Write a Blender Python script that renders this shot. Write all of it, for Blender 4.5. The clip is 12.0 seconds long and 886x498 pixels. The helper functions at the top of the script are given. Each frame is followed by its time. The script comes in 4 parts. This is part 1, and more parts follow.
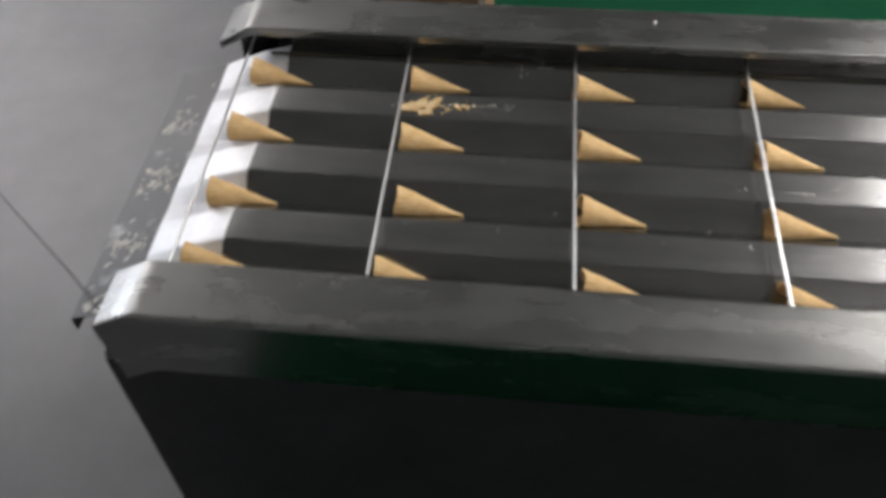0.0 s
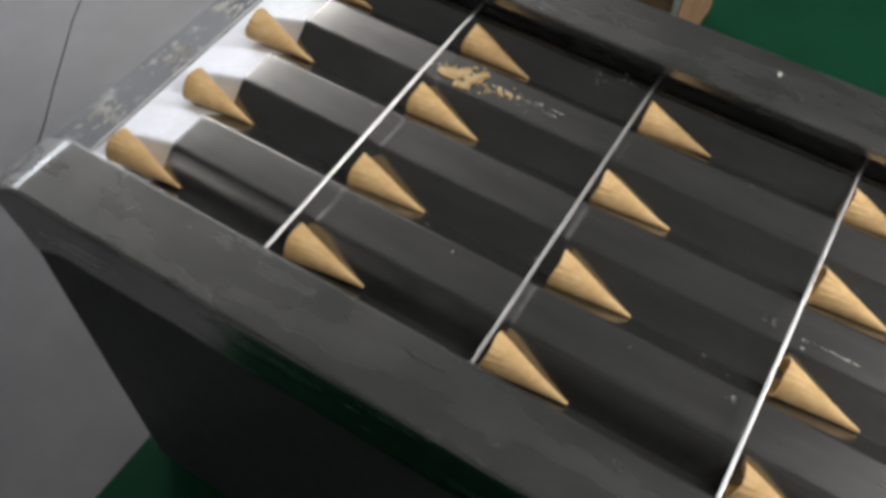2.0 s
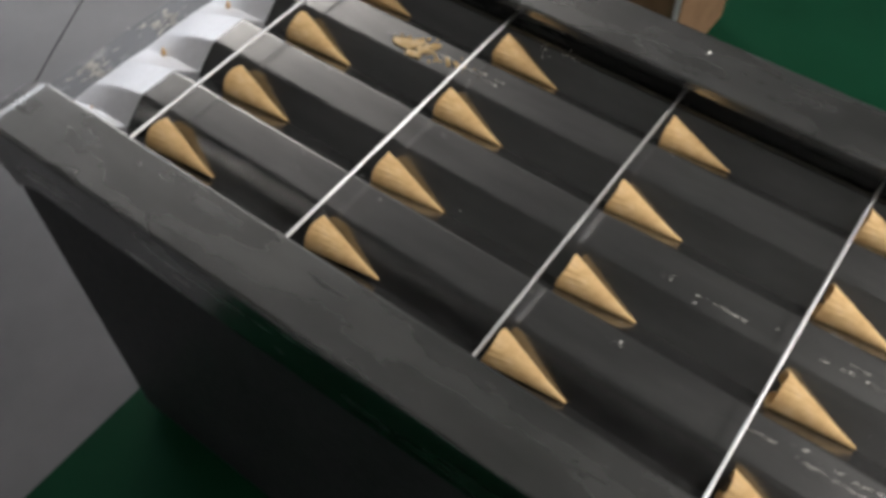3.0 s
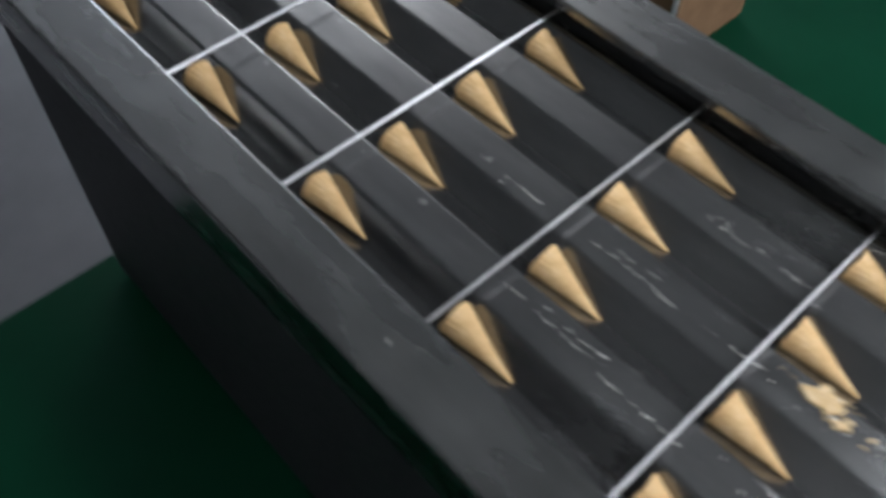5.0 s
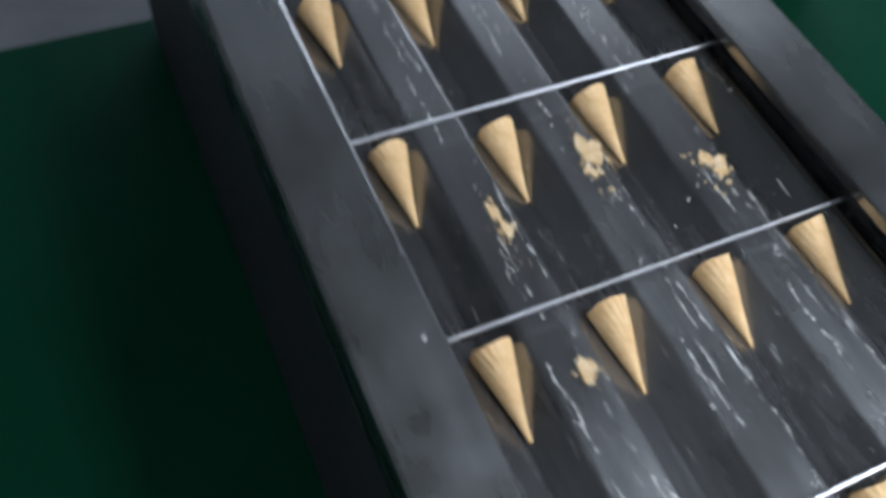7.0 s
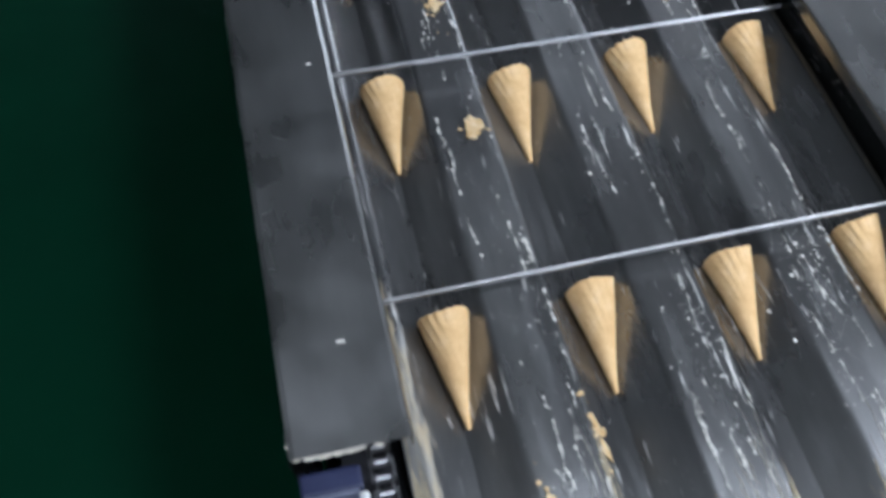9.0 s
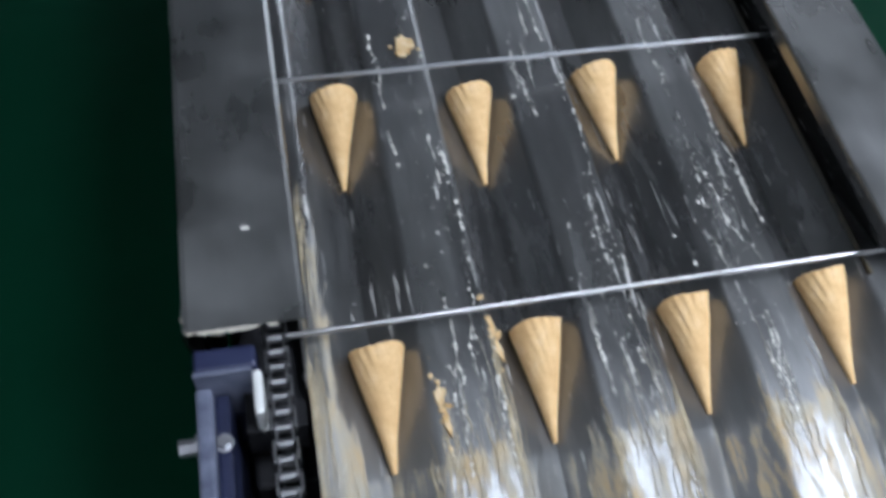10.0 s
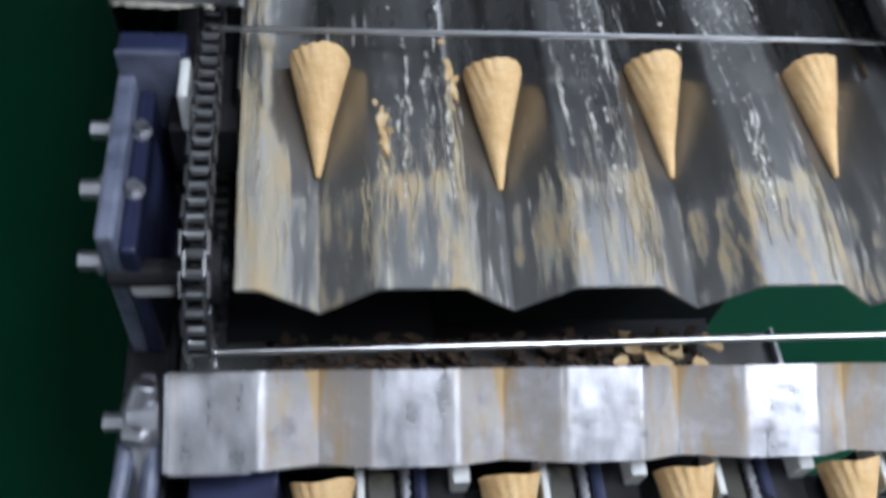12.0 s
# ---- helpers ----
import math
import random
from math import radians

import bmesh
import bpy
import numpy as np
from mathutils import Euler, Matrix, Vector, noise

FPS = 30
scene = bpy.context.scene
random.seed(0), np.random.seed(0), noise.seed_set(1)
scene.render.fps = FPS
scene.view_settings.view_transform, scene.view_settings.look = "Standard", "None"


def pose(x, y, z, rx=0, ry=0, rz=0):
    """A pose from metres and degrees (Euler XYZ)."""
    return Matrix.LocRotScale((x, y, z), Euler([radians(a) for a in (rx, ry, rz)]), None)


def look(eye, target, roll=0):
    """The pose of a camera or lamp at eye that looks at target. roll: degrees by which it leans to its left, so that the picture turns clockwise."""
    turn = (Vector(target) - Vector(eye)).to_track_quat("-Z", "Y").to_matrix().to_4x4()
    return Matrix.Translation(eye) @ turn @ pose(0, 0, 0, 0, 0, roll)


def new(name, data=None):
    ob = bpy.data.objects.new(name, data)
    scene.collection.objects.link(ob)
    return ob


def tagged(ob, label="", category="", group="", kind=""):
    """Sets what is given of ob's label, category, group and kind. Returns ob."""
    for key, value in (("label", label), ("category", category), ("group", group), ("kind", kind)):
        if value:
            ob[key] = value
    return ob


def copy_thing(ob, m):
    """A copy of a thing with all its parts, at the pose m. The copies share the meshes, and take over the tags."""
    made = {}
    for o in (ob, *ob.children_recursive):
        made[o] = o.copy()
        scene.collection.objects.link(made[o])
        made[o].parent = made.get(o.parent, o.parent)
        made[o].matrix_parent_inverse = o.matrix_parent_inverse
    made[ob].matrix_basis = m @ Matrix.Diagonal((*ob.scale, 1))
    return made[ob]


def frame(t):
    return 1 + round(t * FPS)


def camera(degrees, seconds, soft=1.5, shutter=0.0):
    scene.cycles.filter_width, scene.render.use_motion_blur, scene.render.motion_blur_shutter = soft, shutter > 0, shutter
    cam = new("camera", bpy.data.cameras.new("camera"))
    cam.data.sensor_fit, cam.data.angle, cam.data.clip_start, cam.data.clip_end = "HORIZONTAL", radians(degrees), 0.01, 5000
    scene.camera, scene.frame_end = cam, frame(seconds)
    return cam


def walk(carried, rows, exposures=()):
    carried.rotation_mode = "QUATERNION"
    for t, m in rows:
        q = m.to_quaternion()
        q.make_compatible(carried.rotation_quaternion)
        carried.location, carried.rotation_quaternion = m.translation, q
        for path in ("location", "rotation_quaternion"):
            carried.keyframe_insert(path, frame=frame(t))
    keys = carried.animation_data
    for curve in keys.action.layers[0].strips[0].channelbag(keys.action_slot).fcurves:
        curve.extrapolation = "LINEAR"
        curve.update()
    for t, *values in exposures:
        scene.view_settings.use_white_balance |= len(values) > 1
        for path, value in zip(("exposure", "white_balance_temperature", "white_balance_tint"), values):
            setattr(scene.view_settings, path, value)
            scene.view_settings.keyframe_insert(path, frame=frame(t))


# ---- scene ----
Z0 = 0.85          # height of the groove bottoms over the floor
LANE = 0.14        # spacing of the four lanes
PITCH = 0.2755     # spacing of the push rods
SPEED = 0.13376    # metres per second, towards -y

# ---------------------------------------------------------------- camera
cam = camera(52.51, 12.0, soft=3.8, shutter=0.8)
PATH = [
    (0, pose(-0.7594, 0.1643, 1.8366, 40.35, 1.68, -83.52)),
    (0.5, pose(-0.6186, 0.1509, 1.8040, 38.98, 0.40, -81.55)),
    (1, pose(-0.5143, 0.0572, 1.7912, 37.06, 0.80, -70.73)),
    (1.5, pose(-0.4395, -0.0583, 1.7615, 36.51, 0.27, -62.90)),
    (2, pose(-0.4425, -0.0920, 1.7406, 35.45, -0.90, -58.01)),
    (2.5, pose(-0.4646, -0.2179, 1.7419, 36.22, 0.16, -56.22)),
    (3, pose(-0.4458, -0.2933, 1.7581, 36.50, 0.33, -53.31)),
    (3.2, pose(-0.4010, -0.3468, 1.7638, 35.20, -0.00, -49.98)),
    (4.8, pose(-0.4222, -0.6217, 1.7635, 37.03, -0.92, -43.76)),
    (5, pose(-0.3898, -0.7064, 1.7618, 36.91, -0.16, -41.84)),
    (5.5, pose(-0.3441, -0.8922, 1.7334, 36.35, -2.12, -35.94)),
    (6, pose(-0.3554, -0.9821, 1.6911, 35.70, -4.56, -31.75)),
    (6.5, pose(-0.3383, -1.0934, 1.7038, 37.38, -4.86, -30.10)),
    (7, pose(-0.2781, -1.2106, 1.6746, 35.34, -4.51, -23.50)),
    (7.5, pose(-0.1937, -1.3569, 1.6560, 33.55, -5.60, -15.44)),
    (7.7, pose(-0.1925, -1.3760, 1.6437, 34.16, -4.76, -16.14)),
    (9.3, pose(-0.0844, -1.5122, 1.5674, 33.50, -1.88, -11.75)),
    (9.5, pose(-0.0729, -1.5249, 1.5637, 32.45, -2.88, -11.10)),
    (10, pose(-0.0572, -1.5759, 1.5542, 32.76, -4.47, -10.80)),
    (10.5, pose(-0.0857, -1.5875, 1.5109, 33.08, -6.90, -10.94)),
    (11, pose(-0.0636, -1.6012, 1.4622, 33.35, -7.64, -10.82)),
    (11.5, pose(-0.0325, -1.6822, 1.4410, 32.53, -6.97, -7.58)),
    (12, pose(-0.0061, -1.7477, 1.3850, 33.86, -6.90, -4.83)),
]
walk(cam, PATH, exposures=[(0, 0.60, 6300, 13), (1.5, 0.54, 6300, 12), (3.0, 0.28, 6400, 13), (5.0, 0.26, 5650, 11), (7.5, 0.18, 5250, 11), (9.3, 0.09, 5250, 11), (12, -0.06, 5350, 11)])

# ---------------------------------------------------------------- world and lamps
world = bpy.data.worlds.new("hall_world")
scene.world = world
world.use_nodes = True
world.node_tree.nodes["Background"].inputs[0].default_value = (0.55, 0.62, 0.7, 1)
world.node_tree.nodes["Background"].inputs[1].default_value = 0.05


def area_lamp(name, loc, target, size, size_y, power, colour):
    data = bpy.data.lights.new(name, "AREA")
    data.shape, data.size, data.size_y, data.energy, data.color = "RECTANGLE", size, size_y, power, colour
    ob = new(name, data)
    ob.matrix_world = look(loc, target)
    return ob


WARM = (1.0, 0.96, 0.90)
# place, size, power downwards and upwards; the third is made up, as ceiling fill
LAMPS = (((1.65, -1.70, 2.42), (0.8, 0.9), 44, 9), ((3.2, 3.6, 2.42), (1.5, 0.5), 28, 122), ((-2.3, -2.9, 2.42), (1.5, 0.4), 4, 46), ((0.66, -1.85, 3.22), (0.36, 0.6), 32, 0))
for (lx, ly, lz), (lw, ll), down, up in LAMPS:
    area_lamp("tube_light", (lx, ly, lz - 0.06), (lx, ly, 0), lw, ll, down, WARM)
    # added upward fill from the tubes' place, so the steel mirrors a brighter ceiling
    if up:
        area_lamp("ceiling_fill", (lx, ly, lz + 0.08), (lx, ly, 9), lw, ll, up, WARM)
area_lamp("window_daylight", (2.7, 5.46, 1.95), (2.7, 0, 1.4), 3.0, 1.9, 24, (0.92, 0.96, 1.0))


# ---------------------------------------------------------------- materials
def nodes_of(name):
    m = bpy.data.materials.new(name)
    m.use_nodes = True
    t = m.node_tree
    return m, t, t.nodes["Principled BSDF"]


def coords(t, scale=(1, 1, 1), source="Object"):
    c = t.nodes.new("ShaderNodeTexCoord")
    mp = t.nodes.new("ShaderNodeMapping")
    mp.inputs["Scale"].default_value = scale
    t.links.new(c.outputs[source], mp.inputs[0])
    return mp.outputs[0]


def noise_tex(t, vec, scale, detail=4.0, rough=0.55):
    n = t.nodes.new("ShaderNodeTexNoise")
    n.inputs["Scale"].default_value, n.inputs["Detail"].default_value, n.inputs["Roughness"].default_value = scale, detail, rough
    t.links.new(vec, n.inputs["Vector"])
    return n.outputs["Fac"]


def ramp(t, fac, stops):
    r = t.nodes.new("ShaderNodeValToRGB")
    while len(r.color_ramp.elements) < len(stops):
        r.color_ramp.elements.new(0.5)
    for e, (p, c) in zip(r.color_ramp.elements, stops):
        e.position, e.color = p, (*c, 1) if len(c) == 3 else c
    t.links.new(fac, r.inputs[0])
    return r.outputs[0]


def grey(v):
    return (v, v, v)


def mix(t, fac, a, b):
    m = t.nodes.new("ShaderNodeMix")
    m.data_type = "RGBA"
    for sock, val in ((m.inputs[0], fac), (m.inputs[6], a), (m.inputs[7], b)):
        if isinstance(val, bpy.types.NodeSocket):
            t.links.new(val, sock)
        else:
            sock.default_value = val if not isinstance(val, tuple) else (*val, 1)
    return m.outputs[2]


def math_node(t, op, a, b=0.0):
    m = t.nodes.new("ShaderNodeMath")
    m.operation = op
    for sock, val in zip(m.inputs, (a, b)):
        if isinstance(val, bpy.types.NodeSocket):
            t.links.new(val, sock)
        else:
            sock.default_value = val
    return m.outputs[0]


def bump(t, bsdf, height, strength, distance=0.002):
    b = t.nodes.new("ShaderNodeBump")
    b.inputs["Strength"].default_value, b.inputs["Distance"].default_value = strength, distance
    t.links.new(height, b.inputs["Height"])
    t.links.new(b.outputs[0], bsdf.inputs["Normal"])


def metal_material(name, colour, rough_lo, rough_hi, stain=(0.4, 0.36, 0.3), stain_at=0.66, grain=(300, 6, 300), scale=5.0, metal=1.0):
    m, t, b = nodes_of(name)
    v = coords(t)
    fine = noise_tex(t, coords(t, grain), 1.0, 3)
    broad = noise_tex(t, v, scale, 5, 0.6)
    smudge = noise_tex(t, v, scale * 7, 4, 0.65)
    dirt = ramp(t, broad, [(stain_at, grey(0)), (min(stain_at + 0.12, 1), grey(1))])
    base = mix(t, ramp(t, smudge, [(0.3, grey(0)), (0.75, grey(1))]), tuple(c * 0.88 for c in colour), colour)
    t.links.new(mix(t, math_node(t, "MULTIPLY", dirt, 0.5), base, stain), b.inputs["Base Color"])
    r = math_node(t, "ADD", math_node(t, "MULTIPLY", smudge, rough_hi - rough_lo), rough_lo)
    r = math_node(t, "ADD", r, math_node(t, "MULTIPLY", dirt, 0.18))
    t.links.new(r, b.inputs["Roughness"])
    b.inputs["Metallic"].default_value = metal
    bump(t, b, fine, 0.05, 0.001)
    return m


def remap(t, val, a, b, lo=0.0, hi=1.0):
    m = t.nodes.new("ShaderNodeMapRange")
    for k, v in zip((1, 2, 3, 4), (a, b, lo, hi)):
        m.inputs[k].default_value = v
    t.links.new(val, m.inputs[0])
    return m.outputs[0]


def tray_material():
    """Worn steel sheet: floury scratches along the lanes, batter caked on the last stretch and the near edge."""
    m, t, b = nodes_of("tray_steel")
    v = coords(t)
    sep = t.nodes.new("ShaderNodeSeparateXYZ")
    t.links.new(v, sep.inputs[0])
    x, y = sep.outputs[0], sep.outputs[1]
    phase = math_node(t, "MODULO", math_node(t, "ADD", x, 1.4), LANE)
    patch = noise_tex(t, v, 8.0, 4, 0.55)
    cloud = noise_tex(t, coords(t, (34, 12, 26)), 1.0, 4, 0.6)
    soft = noise_tex(t, v, 5.0, 1, 0.4)
    smear2 = noise_tex(t, coords(t, (26, 5, 26)), 1.0, 5, 0.62)
    scratch = noise_tex(t, coords(t, (240, 13, 40)), 1.0, 4, 0.62)
    cake = noise_tex(t, coords(t, (120, 16, 40)), 1.0, 7, 0.72)
    speck = noise_tex(t, v, 190.0, 2, 0.5)
    near = remap(t, y, -0.1, -1.25)
    end = remap(t, y, -1.27, -1.36)
    # plateau edges catch most of the flour
    rim = math_node(t, "SUBTRACT", 1.0, remap(t, math_node(t, "ABSOLUTE", math_node(t, "SUBTRACT", phase, 0.097)), 0.004, 0.020))
    flat = math_node(t, "MULTIPLY", remap(t, phase, 0.036, 0.042), remap(t, phase, 0.104, 0.098))
    lim = math_node(t, "SUBTRACT", 0.75, math_node(t, "MULTIPLY", near, 0.105))
    lim = math_node(t, "SUBTRACT", lim, math_node(t, "MULTIPLY", rim, 0.045))
    lim = math_node(t, "SUBTRACT", lim, math_node(t, "MULTIPLY", math_node(t, "SUBTRACT", patch, 0.5), 0.30))
    flour = remap(t, math_node(t, "SUBTRACT", scratch, lim), 0.0, 0.07)
    dots = math_node(t, "MULTIPLY", ramp(t, speck, [(0.73, grey(0)), (0.76, grey(1))]), math_node(t, "MULTIPLY", near, 0.45))
    flour = math_node(t, "MAXIMUM", flour, dots)
    # batter: the fold, the last stretch and the strip beside the chain
    fold = math_node(t, "SUBTRACT", 1.0, remap(t, math_node(t, "ABSOLUTE", math_node(t, "ADD", y, 1.353)), 0.003, 0.016))
    side = math_node(t, "MULTIPLY", remap(t, x, -0.016, -0.036), remap(t, y, -0.96, -1.12))
    lim2 = math_node(t, "SUBTRACT", 0.90, math_node(t, "MULTIPLY", end, 0.385))
    lim2 = math_node(t, "SUBTRACT", lim2, math_node(t, "MULTIPLY", math_node(t, "MULTIPLY", fold, flat), 0.13))
    lim2 = math_node(t, "SUBTRACT", lim2, math_node(t, "MULTIPLY", math_node(t, "MULTIPLY", rim, end), 0.08))
    lim2 = math_node(t, "SUBTRACT", lim2, math_node(t, "MULTIPLY", side, 0.44))
    lim2 = math_node(t, "SUBTRACT", lim2, math_node(t, "MULTIPLY", math_node(t, "SUBTRACT", cloud, 0.5), 0.35))
    batter = remap(t, math_node(t, "SUBTRACT", cake, lim2), -0.01, 0.10, 0.0, 0.74)
    tint = ramp(t, cloud, [(0.36, (0.36, 0.355, 0.33)), (0.50, (0.44, 0.39, 0.28)), (0.66, (0.52, 0.38, 0.18))])
    haze = math_node(t, "MULTIPLY", math_node(t, "MULTIPLY", near, ramp(t, soft, [(0.35, grey(0)), (0.75, grey(1))])), 0.10)
    smear = noise_tex(t, coords(t, (70, 9, 40)), 1.0, 6, 0.68)
    haze = math_node(t, "ADD", haze, math_node(t, "MULTIPLY", math_node(t, "MULTIPLY", near, ramp(t, smear, [(0.48, grey(0)), (0.74, grey(1))])), 0.15))
    haze = math_node(t, "ADD", haze, math_node(t, "MULTIPLY", math_node(t, "MULTIPLY", end, cloud), 0.06))
    steel = mix(t, ramp(t, smear2, [(0.3, grey(0)), (0.7, grey(1))]), (0.19, 0.19, 0.19), (0.265, 0.265, 0.26))
    col = mix(t, haze, steel, (0.42, 0.42, 0.43))
    col = mix(t, flour, col, (0.66, 0.65, 0.62))
    t.links.new(mix(t, batter, col, tint), b.inputs["Base Color"])
    cover = math_node(t, "MINIMUM", math_node(t, "ADD", math_node(t, "ADD", flour, batter), haze), 1.0)
    coat = math_node(t, "SUBTRACT", 0.93, math_node(t, "MULTIPLY", end, 0.05))
    t.links.new(math_node(t, "MULTIPLY", math_node(t, "SUBTRACT", 1.0, cover), coat), b.inputs["Metallic"])
    r = math_node(t, "ADD", math_node(t, "MULTIPLY", math_node(t, "ADD", soft, cloud), 0.12), math_node(t, "ADD", 0.08, math_node(t, "ADD", math_node(t, "MULTIPLY", math_node(t, "MULTIPLY", end, ramp(t, smear, [(0.35, grey(0.2)), (0.65, grey(1))])), 0.14), math_node(t, "MULTIPLY", near, 0.08))))
    t.links.new(math_node(t, "ADD", r, math_node(t, "MULTIPLY", cover, 0.4)), b.inputs["Roughness"])
    h = math_node(t, "ADD", math_node(t, "MULTIPLY", soft, 0.6), math_node(t, "MULTIPLY", cover, 0.45))
    bump(t, b, h, 0.26, 0.002)
    return m


def chute_material():
    """Bright sheet, wiped on its flats, with old batter dried in and beside the grooves."""
    m, t, b = nodes_of("chute_steel")
    v = coords(t)
    sep = t.nodes.new("ShaderNodeSeparateXYZ")
    t.links.new(v, sep.inputs[0])
    phase = math_node(t, "MODULO", math_node(t, "ADD", sep.outputs[0], 1.47), LANE)
    groove = remap(t, math_node(t, "ABSOLUTE", math_node(t, "SUBTRACT", phase, 0.07)), 0.045, 0.034)
    cloud = noise_tex(t, coords(t, (30, 44, 30)), 1.0, 5, 0.62)
    wipe = noise_tex(t, coords(t, (60, 22, 40)), 1.0, 6, 0.68)
    rust = noise_tex(t, coords(t, (90, 16, 60)), 1.0, 4, 0.6)
    dirt = math_node(t, "MULTIPLY", ramp(t, cloud, [(0.30, grey(0.1)), (0.56, grey(1))]), math_node(t, "ADD", math_node(t, "MULTIPLY", groove, 0.72), 0.10))
    tan = math_node(t, "MULTIPLY", ramp(t, rust, [(0.50, grey(0)), (0.68, grey(1))]), math_node(t, "ADD", math_node(t, "MULTIPLY", groove, 0.6), 0.08))
    steel = mix(t, ramp(t, wipe, [(0.32, grey(0)), (0.68, grey(1))]), (0.50, 0.50, 0.53), (0.76, 0.75, 0.78))
    col = mix(t, dirt, steel, (0.42, 0.385, 0.34))
    # tongues of batter run in at the upper edge, narrowing down the groove
    reach = math_node(t, "ADD", math_node(t, "ABSOLUTE", math_node(t, "SUBTRACT", phase, 0.0685)), math_node(t, "MULTIPLY", math_node(t, "MULTIPLY", sep.outputs[1], -1.0), 0.20))
    tongue = math_node(t, "MULTIPLY", remap(t, math_node(t, "ADD", reach, math_node(t, "MULTIPLY", cloud, 0.006)), 0.0135, 0.0095), 0.8)
    tan = math_node(t, "MAXIMUM", tan, tongue)
    t.links.new(mix(t, tan, col, (0.50, 0.34, 0.14)), b.inputs["Base Color"])
    t.links.new(math_node(t, "SUBTRACT", 0.95, math_node(t, "MAXIMUM", dirt, tan)), b.inputs["Metallic"])
    t.links.new(math_node(t, "ADD", math_node(t, "MULTIPLY", wipe, 0.42), math_node(t, "ADD", math_node(t, "MULTIPLY", dirt, 0.25), 0.10)), b.inputs["Roughness"])
    bump(t, b, math_node(t, "ADD", cloud, math_node(t, "MULTIPLY", wipe, 0.3)), 0.22, 0.003)
    return m


def guard_material():
    """Dull folded sheet, smeared all over and dusty towards the exit."""
    m, t, b = nodes_of("guard_steel")
    v = coords(t)
    sep = t.nodes.new("ShaderNodeSeparateXYZ")
    t.links.new(v, sep.inputs[0])
    wipe = noise_tex(t, coords(t, (14, 3, 14)), 1.0, 5, 0.6)
    cloud = noise_tex(t, v, 13.0, 3, 0.5)
    fine = noise_tex(t, v, 300.0, 3, 0.6)
    near = math_node(t, "MAXIMUM", remap(t, sep.outputs[1], -0.75, -1.22), math_node(t, "MULTIPLY", remap(t, sep.outputs[1], 0.30, 0.62), 0.8))
    dust = math_node(t, "MULTIPLY", ramp(t, cloud, [(0.30, grey(0)), (0.80, grey(1))]), math_node(t, "ADD", math_node(t, "MULTIPLY", near, 0.26), 0.07))
    specks = math_node(t, "MULTIPLY", ramp(t, fine, [(0.72, grey(0)), (0.76, grey(1))]), 0.35)
    # dust lies on what faces upwards
    geo = t.nodes.new("ShaderNodeNewGeometry")
    face = t.nodes.new("ShaderNodeSeparateXYZ")
    t.links.new(geo.outputs["True Normal"], face.inputs[0])
    cover = math_node(t, "MULTIPLY", math_node(t, "MAXIMUM", dust, specks), remap(t, face.outputs[2], 0.3, 0.8))
    steel = mix(t, ramp(t, wipe, [(0.3, grey(0)), (0.7, grey(1))]), (0.22, 0.22, 0.215), (0.30, 0.30, 0.295))
    t.links.new(mix(t, cover, steel, (0.45, 0.45, 0.45)), b.inputs["Base Color"])
    t.links.new(math_node(t, "SUBTRACT", 1.0, cover), b.inputs["Metallic"])
    r = math_node(t, "ADD", math_node(t, "MULTIPLY", wipe, 0.26), 0.13)
    t.links.new(math_node(t, "ADD", r, math_node(t, "MULTIPLY", cover, 0.3)), b.inputs["Roughness"])
    bump(t, b, math_node(t, "ADD", wipe, math_node(t, "MULTIPLY", fine, 0.1)), 0.12, 0.003)
    return m


def wafer_material():
    m, t, b = nodes_of("wafer")
    v = coords(t)
    big = noise_tex(t, v, 48.0, 4, 0.62)
    fine = noise_tex(t, v, 420.0, 4, 0.7)
    info = t.nodes.new("ShaderNodeObjectInfo")
    base = ramp(t, big, [(0.25, (0.58, 0.36, 0.15)), (0.52, (0.75, 0.52, 0.25)), (0.8, (0.84, 0.66, 0.41))])
    base = mix(t, math_node(t, "MULTIPLY", info.outputs["Random"], 0.35), base, (0.62, 0.40, 0.18))
    base = mix(t, math_node(t, "MULTIPLY", ramp(t, fine, [(0.35, grey(1)), (0.5, grey(0))]), 0.35), base, (0.50, 0.30, 0.12))
    t.links.new(base, b.inputs["Base Color"])
    b.inputs["Roughness"].default_value = 0.72
    b.inputs["Specular IOR Level"].default_value = 0.3
    pits = noise_tex(t, v, 130.0, 3, 0.6)
    bump(t, b, math_node(t, "ADD", math_node(t, "MULTIPLY", fine, 0.5), pits), 0.75, 0.0014)
    return m


def plain_material(name, a, c, rough, scale=20.0, spec=0.5, bump_by=0.1, metal=0.0):
    m, t, b = nodes_of(name)
    v = coords(t)
    n = noise_tex(t, v, scale, 5, 0.6)
    n2 = noise_tex(t, v, scale * 9, 3, 0.6)
    t.links.new(mix(t, ramp(t, n, [(0.3, grey(0)), (0.7, grey(1))]), a, c), b.inputs["Base Color"])
    t.links.new(math_node(t, "ADD", rough - 0.1, math_node(t, "MULTIPLY", n2, 0.2)), b.inputs["Roughness"])
    b.inputs["Metallic"].default_value = metal
    b.inputs["Specular IOR Level"].default_value = spec
    bump(t, b, n2, bump_by, 0.001)
    return m


def glow_material(name, colour, strength):
    m, t, b = nodes_of(name)
    b.inputs["Base Color"].default_value = (0.8, 0.8, 0.8, 1)
    b.inputs["Emission Color"].default_value = (*colour, 1)
    b.inputs["Emission Strength"].default_value = strength
    return m


